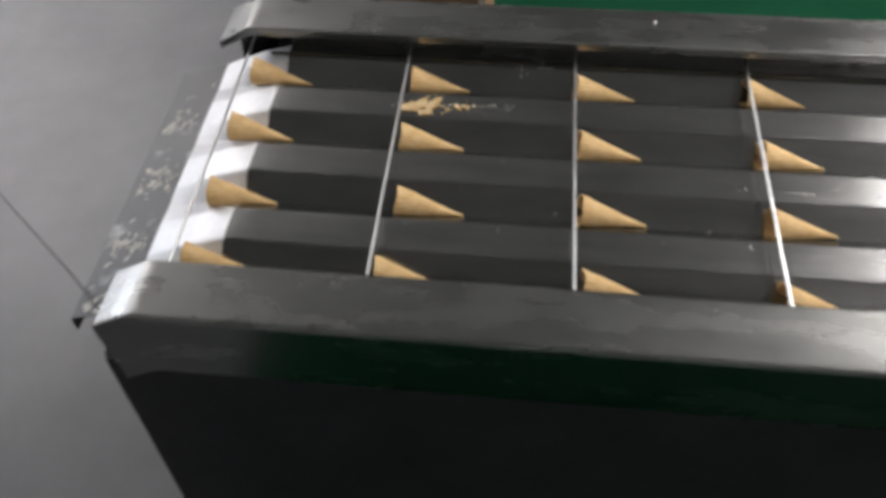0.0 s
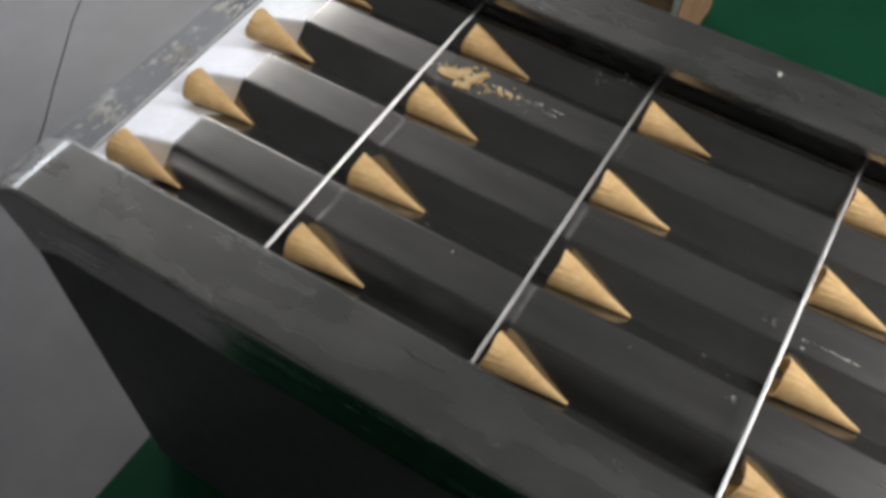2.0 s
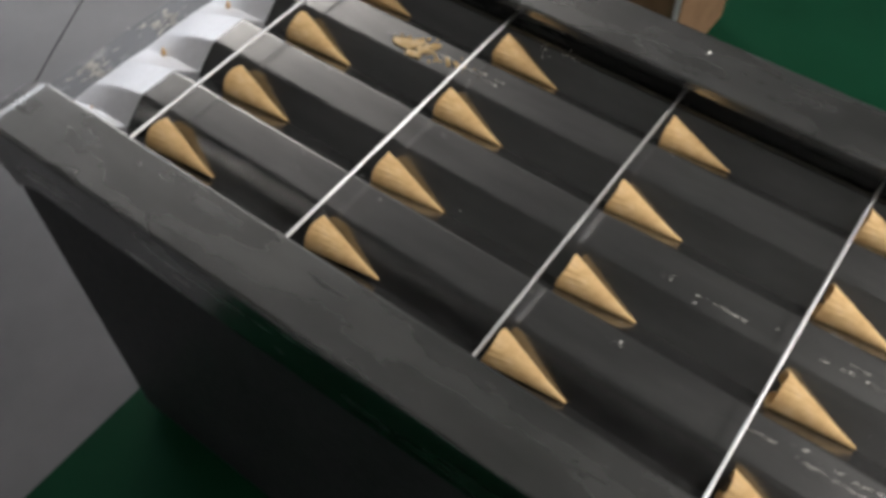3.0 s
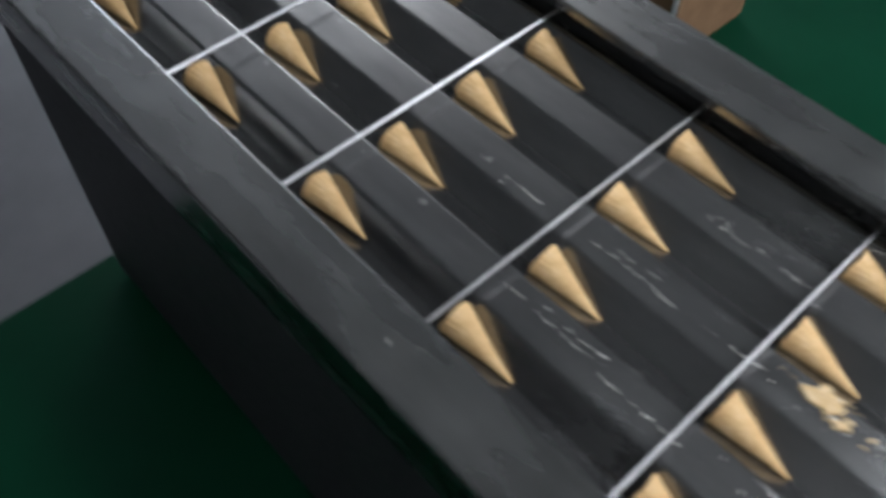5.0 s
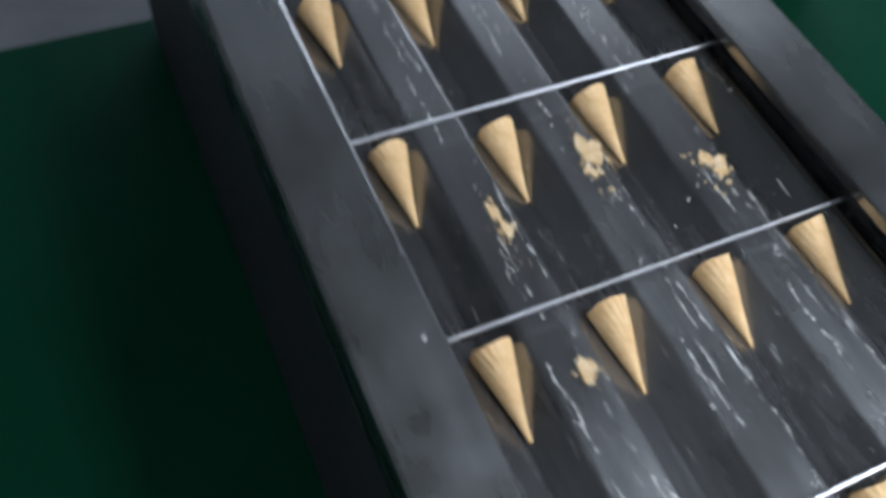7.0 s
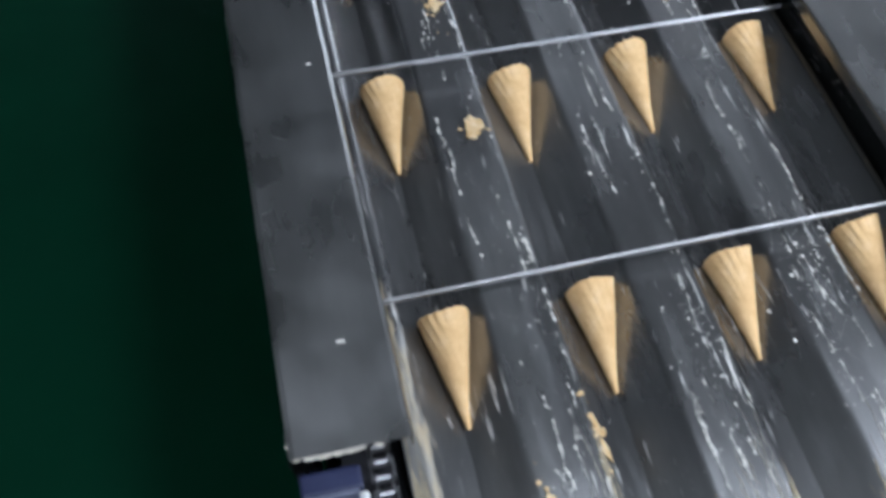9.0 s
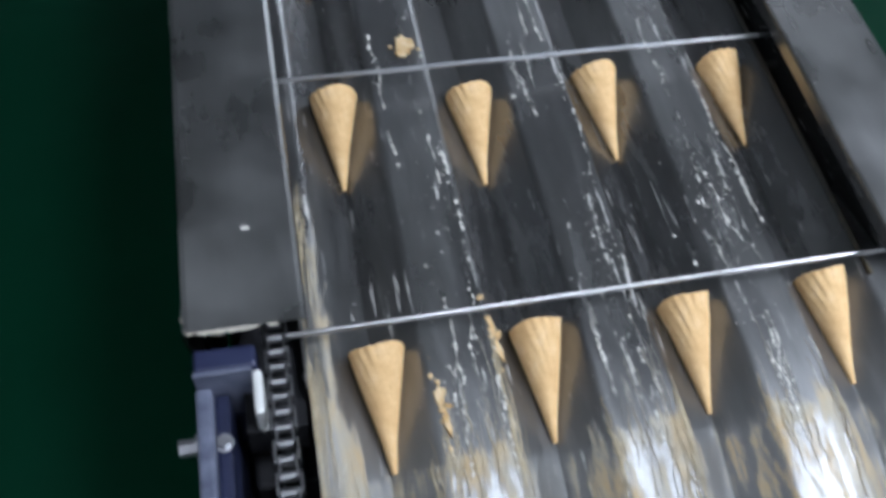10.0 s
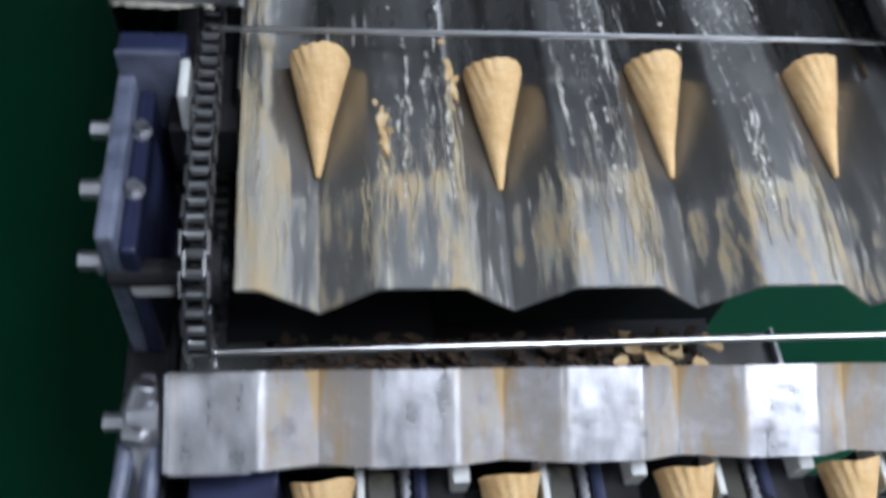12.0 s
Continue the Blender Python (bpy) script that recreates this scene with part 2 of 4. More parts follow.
TRAY = tray_material()
GUARD = guard_material()
ROD = metal_material("rod_steel", (0.52, 0.52, 0.52), 0.24, 0.42)
BRIGHT = metal_material("bright_steel", (0.50, 0.50, 0.53), 0.22, 0.66, stain=(0.45, 0.36, 0.22), stain_at=0.60, scale=12.0)
CHUTE = chute_material()
DUSTY = metal_material("floury_steel", (0.075, 0.075, 0.08), 0.40, 0.55, stain=(0.95, 0.95, 0.95), stain_at=0.58, scale=22.0, metal=0.15)
SCRAPED = metal_material("scraped_edge", (0.11, 0.105, 0.09), 0.35, 0.6, stain=(0.40, 0.33, 0.20), stain_at=0.57, scale=25.0, metal=0.7)
# whitened and barely metallic: the slope's bright reflection is put into the colour
INFEED_LIT = metal_material("infeed_lit_steel", (0.80, 0.81, 0.84), 0.36, 0.52, stain=(0.55, 0.55, 0.55), stain_at=0.66, scale=10.0, metal=0.3)
CHAIN = metal_material("chain_steel", (0.32, 0.32, 0.33), 0.25, 0.45)
BLUE = plain_material("blue_paint", (0.018, 0.022, 0.060), (0.030, 0.036, 0.085), 0.4, 30)
LILAC = plain_material("worn_blue_edge", (0.075, 0.085, 0.13), (0.21, 0.225, 0.30), 0.4, 40)
BLACK = plain_material("black_paint", (0.016, 0.016, 0.018), (0.028, 0.028, 0.031), 0.55, 8, 0.2)
WAFER = wafer_material()
FLOUR = plain_material("dried_batter", (0.46, 0.42, 0.34), (0.60, 0.57, 0.50), 0.8, 60)
CRUMB = plain_material("crumb_wafer", (0.5, 0.31, 0.11), (0.72, 0.58, 0.36), 0.8, 90)
DRIP = plain_material("old_batter", (0.40, 0.33, 0.20), (0.52, 0.46, 0.34), 0.7, 90)
# brown crumb taken nearly to black for the shade below the tray end
SHADED_CRUMB = plain_material("shaded_crumb", (0.020, 0.014, 0.010), (0.085, 0.050, 0.026), 0.85, 40)
WHITE_BIT = plain_material("white_crumb", (0.6, 0.58, 0.52), (0.75, 0.74, 0.7), 0.8, 90)
GREEN = plain_material("green_epoxy", (0.0032, 0.037, 0.0165), (0.005, 0.047, 0.022), 0.45, 3, 0.10)
CONCRETE = plain_material("pale_floor", (0.15, 0.15, 0.158), (0.185, 0.185, 0.193), 0.5, 4)
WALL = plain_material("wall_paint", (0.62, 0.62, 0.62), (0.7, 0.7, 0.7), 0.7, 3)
# the wall paint again, darkened to put half light on two walls
WALL_SHADED = plain_material("shaded_wall_paint", (0.24, 0.24, 0.24), (0.32, 0.32, 0.32), 0.7, 3)
CEILING = plain_material("ceiling_paint", (0.36, 0.355, 0.345), (0.45, 0.445, 0.435), 0.8, 1.5)
CARD = plain_material("cardboard", (0.23, 0.13, 0.065), (0.32, 0.19, 0.10), 0.8, 14)
PLASTIC = plain_material("white_plastic", (0.62, 0.63, 0.62), (0.74, 0.74, 0.72), 0.5, 12)
LAMP = glow_material("lamp_diffuser", (1.0, 0.97, 0.92), 9.0)


# ---------------------------------------------------------------- mesh helpers
def finish(name, bm, material, smooth=False):
    me = bpy.data.meshes.new(name)
    bmesh.ops.recalc_face_normals(bm, faces=bm.faces)
    bm.to_mesh(me)
    bm.free()
    me.materials.append(material)
    if smooth:
        me.polygons.foreach_set("use_smooth", [True] * len(me.polygons))
        me.set_sharp_from_angle(angle=radians(50))
    return me


def part(name, bm, material, parent, label="", smooth=False):
    ob = new(name, finish(name, bm, material, smooth))
    ob.parent = parent
    if label:
        tagged(ob, label)
    return ob


def empty(name, label, category, group="", kind="", at=(0, 0, 0)):
    ob = new(name)
    ob.location = at
    return tagged(ob, label, category, group, kind)


def thing(name, bm, material, label, category, group="", kind="", smooth=False):
    ob = new(name, finish(name, bm, material, smooth))
    return tagged(ob, label, category, group, kind)


def add_box(bm, x0, x1, y0, y1, z0, z1, bevel=0.0):
    m = Matrix.Translation(((x0 + x1) / 2, (y0 + y1) / 2, (z0 + z1) / 2)) @ Matrix.Diagonal((x1 - x0, y1 - y0, z1 - z0, 1))
    vs = bmesh.ops.create_cube(bm, size=1, matrix=m)["verts"]
    if bevel:
        es = list({e for v in vs for e in v.link_edges})
        bmesh.ops.bevel(bm, geom=es, offset=bevel, segments=2, affect="EDGES", profile=0.5)
    return bm


def box(*a, bevel=0.0):
    return add_box(bmesh.new(), *a, bevel=bevel)


def add_cyl(bm, a, b, r, n=14, r2=None):
    a, b = Vector(a), Vector(b)
    d = b - a
    m = Matrix.Translation((a + b) / 2) @ d.to_track_quat("Z", "Y").to_matrix().to_4x4()
    bmesh.ops.create_cone(bm, cap_ends=True, segments=n, radius1=r, radius2=r if r2 is None else r2, depth=d.length, matrix=m)
    return bm


def cyl(a, b, r, n=14):
    return add_cyl(bmesh.new(), a, b, r, n)


def tube(way, r, n=8):
    """A round bar bent along the points of way."""
    bm = bmesh.new()
    rings = []
    for i, p in enumerate(way):
        d = (way[min(i + 1, len(way) - 1)] - way[max(i - 1, 0)]).normalized()
        m = d.to_track_quat("Z", "X").to_matrix()
        rings.append([bm.verts.new(p + m @ Vector((r * math.cos(6.2832 * k / n), r * math.sin(6.2832 * k / n), 0))) for k in range(n)])
    for a, b in zip(rings, rings[1:]):
        for k in range(n):
            bm.faces.new((a[k], a[(k + 1) % n], b[(k + 1) % n], b[k]))
    bm.faces.new(rings[0])
    bm.faces.new(rings[-1])
    return bm


def sheet(profile, stations, thick):
    """A bent sheet: profile points (x, z) swept along stations (y, dz), with thickness below."""
    bm = bmesh.new()
    top, low = [], []
    n = len(profile)
    normals = []
    for i in range(n):
        a, b = profile[max(i - 1, 0)], profile[min(i + 1, n - 1)]
        d = Vector((b[0] - a[0], b[1] - a[1])).normalized()
        normals.append((d[1], -d[0]))
    for y, dz in stations:
        top.append([bm.verts.new((x, y, z + dz)) for x, z in profile])
        low.append([bm.verts.new((x + nx * thick, y, z + dz + nz * thick)) for (x, z), (nx, nz) in zip(profile, normals)])
    for k in range(len(stations) - 1):
        for i in range(n - 1):
            bm.faces.new((top[k][i], top[k][i + 1], top[k + 1][i + 1], top[k + 1][i]))
            bm.faces.new((low[k][i], low[k + 1][i], low[k + 1][i + 1], low[k][i + 1]))
        for i in (0, n - 1):
            bm.faces.new((top[k][i], top[k + 1][i], low[k + 1][i], low[k][i]))
    for k in (0, len(stations) - 1):
        for i in range(n - 1):
            bm.faces.new((top[k][i], low[k][i], low[k][i + 1], top[k][i + 1]))
    return bm


def loft(rows, thick):
    """A sheet through equal rows of points, with thickness below."""
    bm = bmesh.new()
    top = [[bm.verts.new(p) for p in row] for row in rows]
    low = [[bm.verts.new((p[0], p[1], p[2] - thick)) for p in row] for row in rows]
    n = len(rows[0])
    for k in range(len(rows) - 1):
        for i in range(n - 1):
            bm.faces.new((top[k][i], top[k][i + 1], top[k + 1][i + 1], top[k + 1][i]))
            bm.faces.new((low[k][i], low[k + 1][i], low[k + 1][i + 1], low[k][i + 1]))
        for i in (0, n - 1):
            bm.faces.new((top[k][i], top[k + 1][i], low[k + 1][i], low[k][i]))
    for k in (0, len(rows) - 1):
        for i in range(n - 1):
            bm.faces.new((top[k][i], low[k][i], low[k][i + 1], top[k][i + 1]))
    return bm


# ---------------------------------------------------------------- hall
def slab(name, dims, material, kind="structure", label="", category=""):
    return thing(name, box(*dims), material, label, category, "", kind)


slab("floor", (-3.5, 4.5, -4.5, 0.80, -0.2, 0.0), GREEN, label="glossy green epoxy factory floor", category="floor")
slab("floor_grey", (-3.5, 4.5, 0.80, 5.5, -0.2, 0.0), CONCRETE, label="pale grey floor past the infeed end", category="floor")
nw = bmesh.new()
for dims in ((-3.5, 1.14, 5.5, 5.7, 0, 3.3), (4.26, 4.5, 5.5, 5.7, 0, 3.3), (1.14, 4.26, 5.5, 5.7, 0, 0.94), (1.14, 4.26, 5.5, 5.7, 2.96, 3.3)):
    add_box(nw, *dims)
thing("wall_north", nw, WALL, "pale grey hall wall with a wide window", "wall", "", "structure")
slab("wall_south", (-3.5, 4.5, -4.7, -4.5, 0, 3.3), WALL_SHADED, label="grey hall wall with half light put into its colour", category="wall")
slab("wall_west", (-3.7, -3.5, -4.7, 5.7, 0, 3.3), WALL, label="pale grey hall wall", category="wall")
slab("wall_east", (4.5, 4.7, -4.7, 5.7, 0, 3.3), WALL_SHADED, label="grey hall wall with half light put into its colour", category="wall")
slab("ceiling", (-3.7, 4.7, -4.7, 5.7, 3.3, 3.5), CEILING, label="grey hall ceiling", category="ceiling")


def ceiling_lamp(x, y, z, w, l):
    """A row of glowing tubes on a slim white batten, hung under the ceiling."""
    lamp = empty("ceiling_lamp", "hanging white lamp with long glowing tubes, placed out of view", "lamp", "ceiling lamps", at=(x, y, z))
    along = l > w
    for k in range(3):
        o = (k - 1) * min(w, l) * 0.4
        a, b = ((o, -l / 2, 0), (o, l / 2, 0)) if along else ((-w / 2, o, 0), (w / 2, o, 0))
        part("tube", cyl(a, b, 0.016, 12), LAMP, lamp, "glowing white tube")
    for s in (-1, 1):
        e = (l if along else w) / 2 * s
        c = (min(w, l) / 2)
        part("batten", box(-c, c, e - 0.02, e + 0.02, -0.02, 0.03) if along else box(e - 0.02, e + 0.02, -c, c, -0.02, 0.03), PLASTIC, lamp)
        p = (0, e, 0.03) if along else (e, 0, 0.03)
        part("rod", cyl(p, (p[0], p[1], 3.3 - z), 0.005, 8), GUARD, lamp)


# the third fixture only goes with the added fill
for (lx, ly, lz), (lw, ll), down, up in LAMPS:
    ceiling_lamp(lx, ly, lz, lw, ll)

# a wide window in the north wall
window = empty("window_1", "wide bright window with a white frame", "window", "", "structure", at=(2.7, 5.6, 1.95))
for x in (-1.53, -0.5, 0.5, 1.53):
    part("window_frame", box(x - 0.03, x + 0.03, -0.05, 0.05, -0.95, 0.95, bevel=0.004), PLASTIC, window)
for z in (-0.98, 0.98):
    part("window_frame", box(-1.56, 1.56, -0.05, 0.05, z - 0.03, z + 0.03, bevel=0.004), PLASTIC, window)
thing("backdrop", box(0.2, 5.2, 6.2, 6.22, 0.2, 3.6), glow_material("overcast_sky", (0.9, 0.95, 1.0), 1.6), "pale overcast sky outside the window", "sky", "", "structure")

# ---------------------------------------------------------------- conveyor
PLAT, DEEP = 0.028, -0.004      # plateau and groove heights over Z0


def tray_profile(x0, x1, lift=0.0):
    pts = [(x0, PLAT + lift)]
    for k in range(4):
        c = k * LANE
        side = [(0.0435, PLAT), (0.0415, PLAT), (0.0388, PLAT - 0.0009), (0.0362, PLAT - 0.0027), (0.0335, PLAT - 0.0051), (0.0320, PLAT - 0.0065), (0.0010, DEEP + 0.0008)]
        pts += [(c - w, z + lift) for w, z in side] + [(c, DEEP + lift)] + [(c + w, z + lift) for w, z in side[::-1]]
    pts.append((x1, PLAT + lift))
    return [(x, z + Z0) for x, z in pts]


conveyor = empty("cone_conveyor", "long steel cone conveyor with four grooved lanes", "conveyor", at=(0, 0, 0))
IN_Y = 0.618       # from here the infeed end dips towards its wheel
stations = [(0.600, -0.0008), (0.592, 0.0)]
stations += [(0.55 - 0.1 * i, 0.0) for i in range(19)] + [(-1.345, 0.0), (-1.3515, -0.0003), (-1.356, -0.0011), (-1.434, -0.0140)]
# the grooves run out towards the infeed end, where the plateaus slope down to them
infeed_rows = []
for y, sink, depth in ((0.6005, 0.0008, 1.0), (0.604, 0.001, 0.97), (0.612, 0.0015, 0.90), (0.65, 0.0034, 0.62), (0.69, 0.0110, 0.32), (0.726, 0.0210, 0.10)):
    infeed_rows.append([(x, y, Z0 + DEEP - sink + (z - Z0 - DEEP) * depth) for x, z in tray_profile(-0.056, 0.490)])
part("infeed_sheet", loft(infeed_rows, 0.002), INFEED_LIT, conveyor, "steel infeed sheet sloping up to the grooves, whitened for its reflection", smooth=True)
part("grooved_tray", sheet(tray_profile(-0.056, 0.490), stations, 0.002), TRAY, conveyor, "polished steel tray with V grooves, streaked with batter", smooth=True)


def guard_profile(inner, outer):
    s = 1 if inner > outer else -1
    return [(x, z + Z0) for x, z in ((inner, 0.068), (inner, 0.080), (inner - s * 0.001, 0.0825), (inner - s * 0.003, 0.0835),
            (outer + s * 0.004, 0.0835), (outer + s * 0.0012, 0.0825), (outer, 0.079), (outer + s * 0.012, -0.055), (outer + s * 0.020, -0.058))]


g_st = [(0.716, -0.030), (0.690, -0.0150), (0.668, -0.0035), (0.658, -0.0005), (0.650, 0.0), (0.2, 0.0), (-0.4, 0.0), (-0.9, 0.0), (-1.24, 0.0)]
part("side_guard", sheet(guard_profile(-0.053, -0.145), g_st, 0.002), GUARD, conveyor, "dull folded steel guard over the drive chain")
part("side_guard", sheet(guard_profile(0.458, 0.556), g_st, 0.002), GUARD, conveyor, "dull folded steel guard over the drive chain")
fb = bmesh.new()
add_box(fb, -0.060, 0.500, 0.722, 0.820, -0.003, 0.0, bevel=0.0012)
for v in fb.verts:
    v.co.z += Z0 - 0.0285 - (v.co.y - 0.722) * 0.30
add_box(fb, -0.060, 0.500, 0.817, 0.820, Z0 - 0.085, Z0 - 0.059)
part("end_flange", fb, DUSTY, conveyor, "end flange smeared with white batter")
part("slot_lip", box(0.4605, 0.4625, -1.24, 0.63, Z0 + 0.0285, Z0 + 0.034), SCRAPED, conveyor, "scraped yellowish edge strip")
part("body_panel", box(-0.122, -0.112, -1.24, 0.745, 0.02, Z0 - 0.060), BLACK, conveyor, "black side panel")
part("body_panel", box(0.530, 0.540, -0.90, 0.745, 0.02, Z0 - 0.060), BLACK, conveyor, "black side panel")
part("end_panel", box(-0.112, 0.530, 0.743, 0.751, 0.02, Z0 - 0.062), BLACK, conveyor, "black end panel")
part("under_pan", box(-0.112, 0.530, -0.88, 0.733, Z0 - 0.295, Z0 - 0.285), BLACK, conveyor)
for x in (-0.11, 0.50):
    for y in (-1.2 if x < 0 else -0.88, 0.68):
        part("foot", box(x, x + 0.03, y, y + 0.03, 0.0, 0.02), BLACK, conveyor)
for x in (-0.058, 0.491):
    part("slot_wall", box(x, x + 0.0015, -1.28, 0.60, Z0 - 0.01, Z0 + 0.043), GUARD, conveyor)
part("chain_rail", box(-0.108, -0.060, -1.30, 0.63, Z0 - 0.03, Z0 + 0.018), BLACK, conveyor)
part("chain_rail", box(0.493, 0.528, -1.30, 0.63, Z0 - 0.03, Z0 + 0.018), BLACK, conveyor)

# ---------------------------------------------------------------- push rods and chain path
ROD_Z, END_Y, RADIUS, ROD_AHEAD = Z0 + 0.052, -1.405, 0.062, 0.1015


def on_path(s):
    """Position and turn of a point of the chain loop, s metres along y before it dips over the end wheel."""
    if s > IN_Y:
        # a long shallow dip, then the small infeed wheel, then the return run
        r1, r2, dip = 0.25, 0.03, 0.384
        a = (s - IN_Y) / r1
        if a <= dip:
            return IN_Y + r1 * math.sin(a), ROD_Z - r1 + r1 * math.cos(a), -a
        b = min(dip + (s - IN_Y - r1 * dip) / r2, math.pi)
        cy, cz = IN_Y + (r1 - r2) * math.sin(dip), ROD_Z - r1 + (r1 - r2) * math.cos(dip)
        run = max(0.0, s - IN_Y - r1 * dip - (math.pi - dip) * r2)
        return cy + r2 * math.sin(b) - run, cz + r2 * math.cos(b), -b
    if s > END_Y:
        return s, ROD_Z, 0.0
    a = (END_Y - s) / RADIUS
    if a > math.pi:
        return END_Y + (a - math.pi) * RADIUS, ROD_Z - 2 * RADIUS, math.pi
    return END_Y - RADIUS * math.sin(a), ROD_Z - RADIUS + RADIUS * math.cos(a), a


def on_feed(s):
    """The way of the cones' middles before the tray: along a shelf in the body, up a shaft, over the dip."""
    r1, r2, dip = 0.25, 0.03, 0.384
    if s <= IN_Y + r1 * dip:
        return on_path(s)
    d = (s - IN_Y - r1 * dip) * 2.2
    cy, cz = IN_Y + (r1 - r2) * math.sin(dip), ROD_Z - r1 + (r1 - r2) * math.cos(dip)
    bend = (math.pi / 2 - dip) * r2
    if d < bend:
        b = dip + d / r2
        return cy + r2 * math.sin(b), cz + r2 * math.cos(b), -b
    d -= bend
    if d < 0.25:
        return cy + r2, cz - d, -math.pi / 2
    d -= 0.25
    if d < 0.05 * math.pi / 2:
        b = d / 0.05
        return cy + r2 - 0.05 + 0.05 * math.cos(b), cz - 0.25 - 0.05 * math.sin(b), -math.pi / 2 - b
    return cy + r2 - 0.05 - (d / 2.2 - 0.0357), cz - 0.30, -math.pi


def make_rod():
    ob = thing("push_rod", add_cyl(bmesh.new(), (-0.078, -0.0006, 0), (0.498, 0.0088, 0), 0.0025, 12), ROD, "thin bright steel push rod across the lanes", "rod", "push rods", smooth=False)
    return ob


ROWS = range(-3, 8)
rod_first = make_rod()
RODS = {}
for n in ROWS:
    RODS[n] = rod_first if n == -3 else copy_thing(rod_first, Matrix())


# ---------------------------------------------------------------- wafer cones
CONE_L, CONE_R = 0.1025, 0.0232


def make_cone():
    """Rolled wafer cone, tip at the origin, mouth along +y; ribbed near the mouth, open and hollow."""
    bm = bmesh.new()
    segs, rings = 96, 18
    outer, inner = [], []
    for j in range(rings + 1):
        u = 0.012 + (1 - 0.012) * (j / rings)
        ro, ri = [], []
        for i in range(segs):
            a = 2 * math.pi * i / segs
            rib = max(0.0, (u - 0.35) / 0.65) ** 0.8
            lobe = max(0.0, math.cos(a - 1.9)) ** 0.5
            r = CONE_R * u * (1 + 0.13 * rib * (0.25 + 0.75 * lobe) * (abs(math.sin(8 * (a - 1.5 * u))) - 0.6) * (0.6 + 0.4 * math.sin(3 * a + 9 * u)))
            r += 0.0008 * min(1.0, ((a + 2.6 * u) % (2 * math.pi)) / 5.0)     # lap of the rolled sheet
            r += 0.0012 * (1 - u) ** 6
            yy = CONE_L * u + (0.0025 * math.sin(a + 0.6) + 0.0012 * math.sin(3 * a)) * max(0, (u - 0.8) / 0.2)
            ro.append(bm.verts.new((r * math.cos(a), yy, r * math.sin(a))))
            q = max(r - 0.0024, 0.0005)
            ri.append(bm.verts.new((q * math.cos(a), yy + (0.002 if j < rings else 0), q * math.sin(a))))
        outer.append(ro)
        inner.append(ri)
    for j in range(rings):
        for i in range(segs):
            k = (i + 1) % segs
            bm.faces.new((outer[j][i], outer[j][k], outer[j + 1][k], outer[j + 1][i]))
            bm.faces.new((inner[j][i], inner[j + 1][i], inner[j + 1][k], inner[j][k]))
    for i in range(segs):
        k = (i + 1) % segs
        bm.faces.new((outer[rings][i], outer[rings][k], inner[rings][k], inner[rings][i]))
    bm.faces.new(outer[0])
    bm.faces.new(inner[0])
    return thing("wafer_cone", bm, WAFER, "golden rolled wafer cone lying in a groove", "ice cream cone", "wafer cones", smooth=True)


# small differences in where each cone lies
SHIFT = {(0, 0): (0.0033, -0.0092), (0, 1): (-0.0009, -0.0045), (0, 2): (-0.0018, -0.0004), (0, 3): (-0.0022, 0.0064), (1, 0): (-0.0003, -0.0004), (1, 1): (-0.0025, -0.0111), (1, 2): (-0.0019, 0.0019), (1, 3): (0.0004, 0.0047), (2, 0): (0.0056, -0.0025), (2, 1): (-0.0024, -0.003), (2, 2): (-0.0022, 0.0036), (2, 3): (-0.0022, 0.0021), (3, 0): (0.003, 0.0054), (3, 1): (-0.0006, -0.0027), (-1, 3): (0.0035, 0.008), (-1, 2): (-0.0003, -0.0008), (3, 2): (-0.0004, 0.0023)}
cone_first = make_cone()
CONES = {}
rng = random.Random(4)
for n in ROWS:
    for lane in range(4):
        ob = cone_first if (n, lane) == (-3, 0) else copy_thing(cone_first, Matrix())
        dx, dy = SHIFT.get((n, lane), (rng.uniform(-.002, .002), rng.uniform(-.004, .004)))
        CONES[n, lane] = (ob, lane * LANE + dx, dy, rng.uniform(-35, 35), rng.uniform(-2.5, 2.5))
AXIS = 12.5     # degrees by which a cone's mouth lies higher than its tip

# ---------------------------------------------------------------- drive chain at the exit end
LINK = 0.0127


def link_mesh(wide):
    bm = bmesh.new()
    w = 0.0088 if wide else 0.0062
    for s in (-1, 1):
        add_box(bm, s * w - 0.0008, s * w + 0.0008, -0.0088, 0.0088, -0.0055, 0.0055, bevel=0.0007)
    if not wide:
        for y in (-LINK / 2, LINK / 2):
            add_cyl(bm, (-0.0055, y, 0), (0.0055, y, 0), 0.0042, 10)
    return finish("link", bm, CHAIN)


LINK_MESH = (link_mesh(False), link_mesh(True))
LINKS = []
CHAIN_X = -0.078
drive_chain = empty("drive_chain", "steel roller chain that carries the push rods", "chain", at=(CHAIN_X, 0, 0))
for i in range(78):
    ob = new("link", LINK_MESH[i % 2])
    ob.parent = drive_chain
    LINKS.append((ob, i * LINK - 0.52))

# ---------------------------------------------------------------- exit end
bracket = empty("bearing_bracket", "blue painted bearing bracket with bolts beside the chain", "bracket")
part("side_plate", box(-0.144, -0.131, -1.41, -1.266, Z0 - 0.12, Z0 + 0.040, bevel=0.003), LILAC, bracket, "worn pale blue plate edge")
part("inner_plate", box(-0.131, -0.119, -1.41, -1.266, Z0 - 0.12, Z0 + 0.024, bevel=0.003), BLUE, bracket)
part("head_plate", box(-0.142, -0.094, -1.262, -1.2425, Z0 - 0.10, Z0 + 0.060, bevel=0.003), BLUE, bracket)
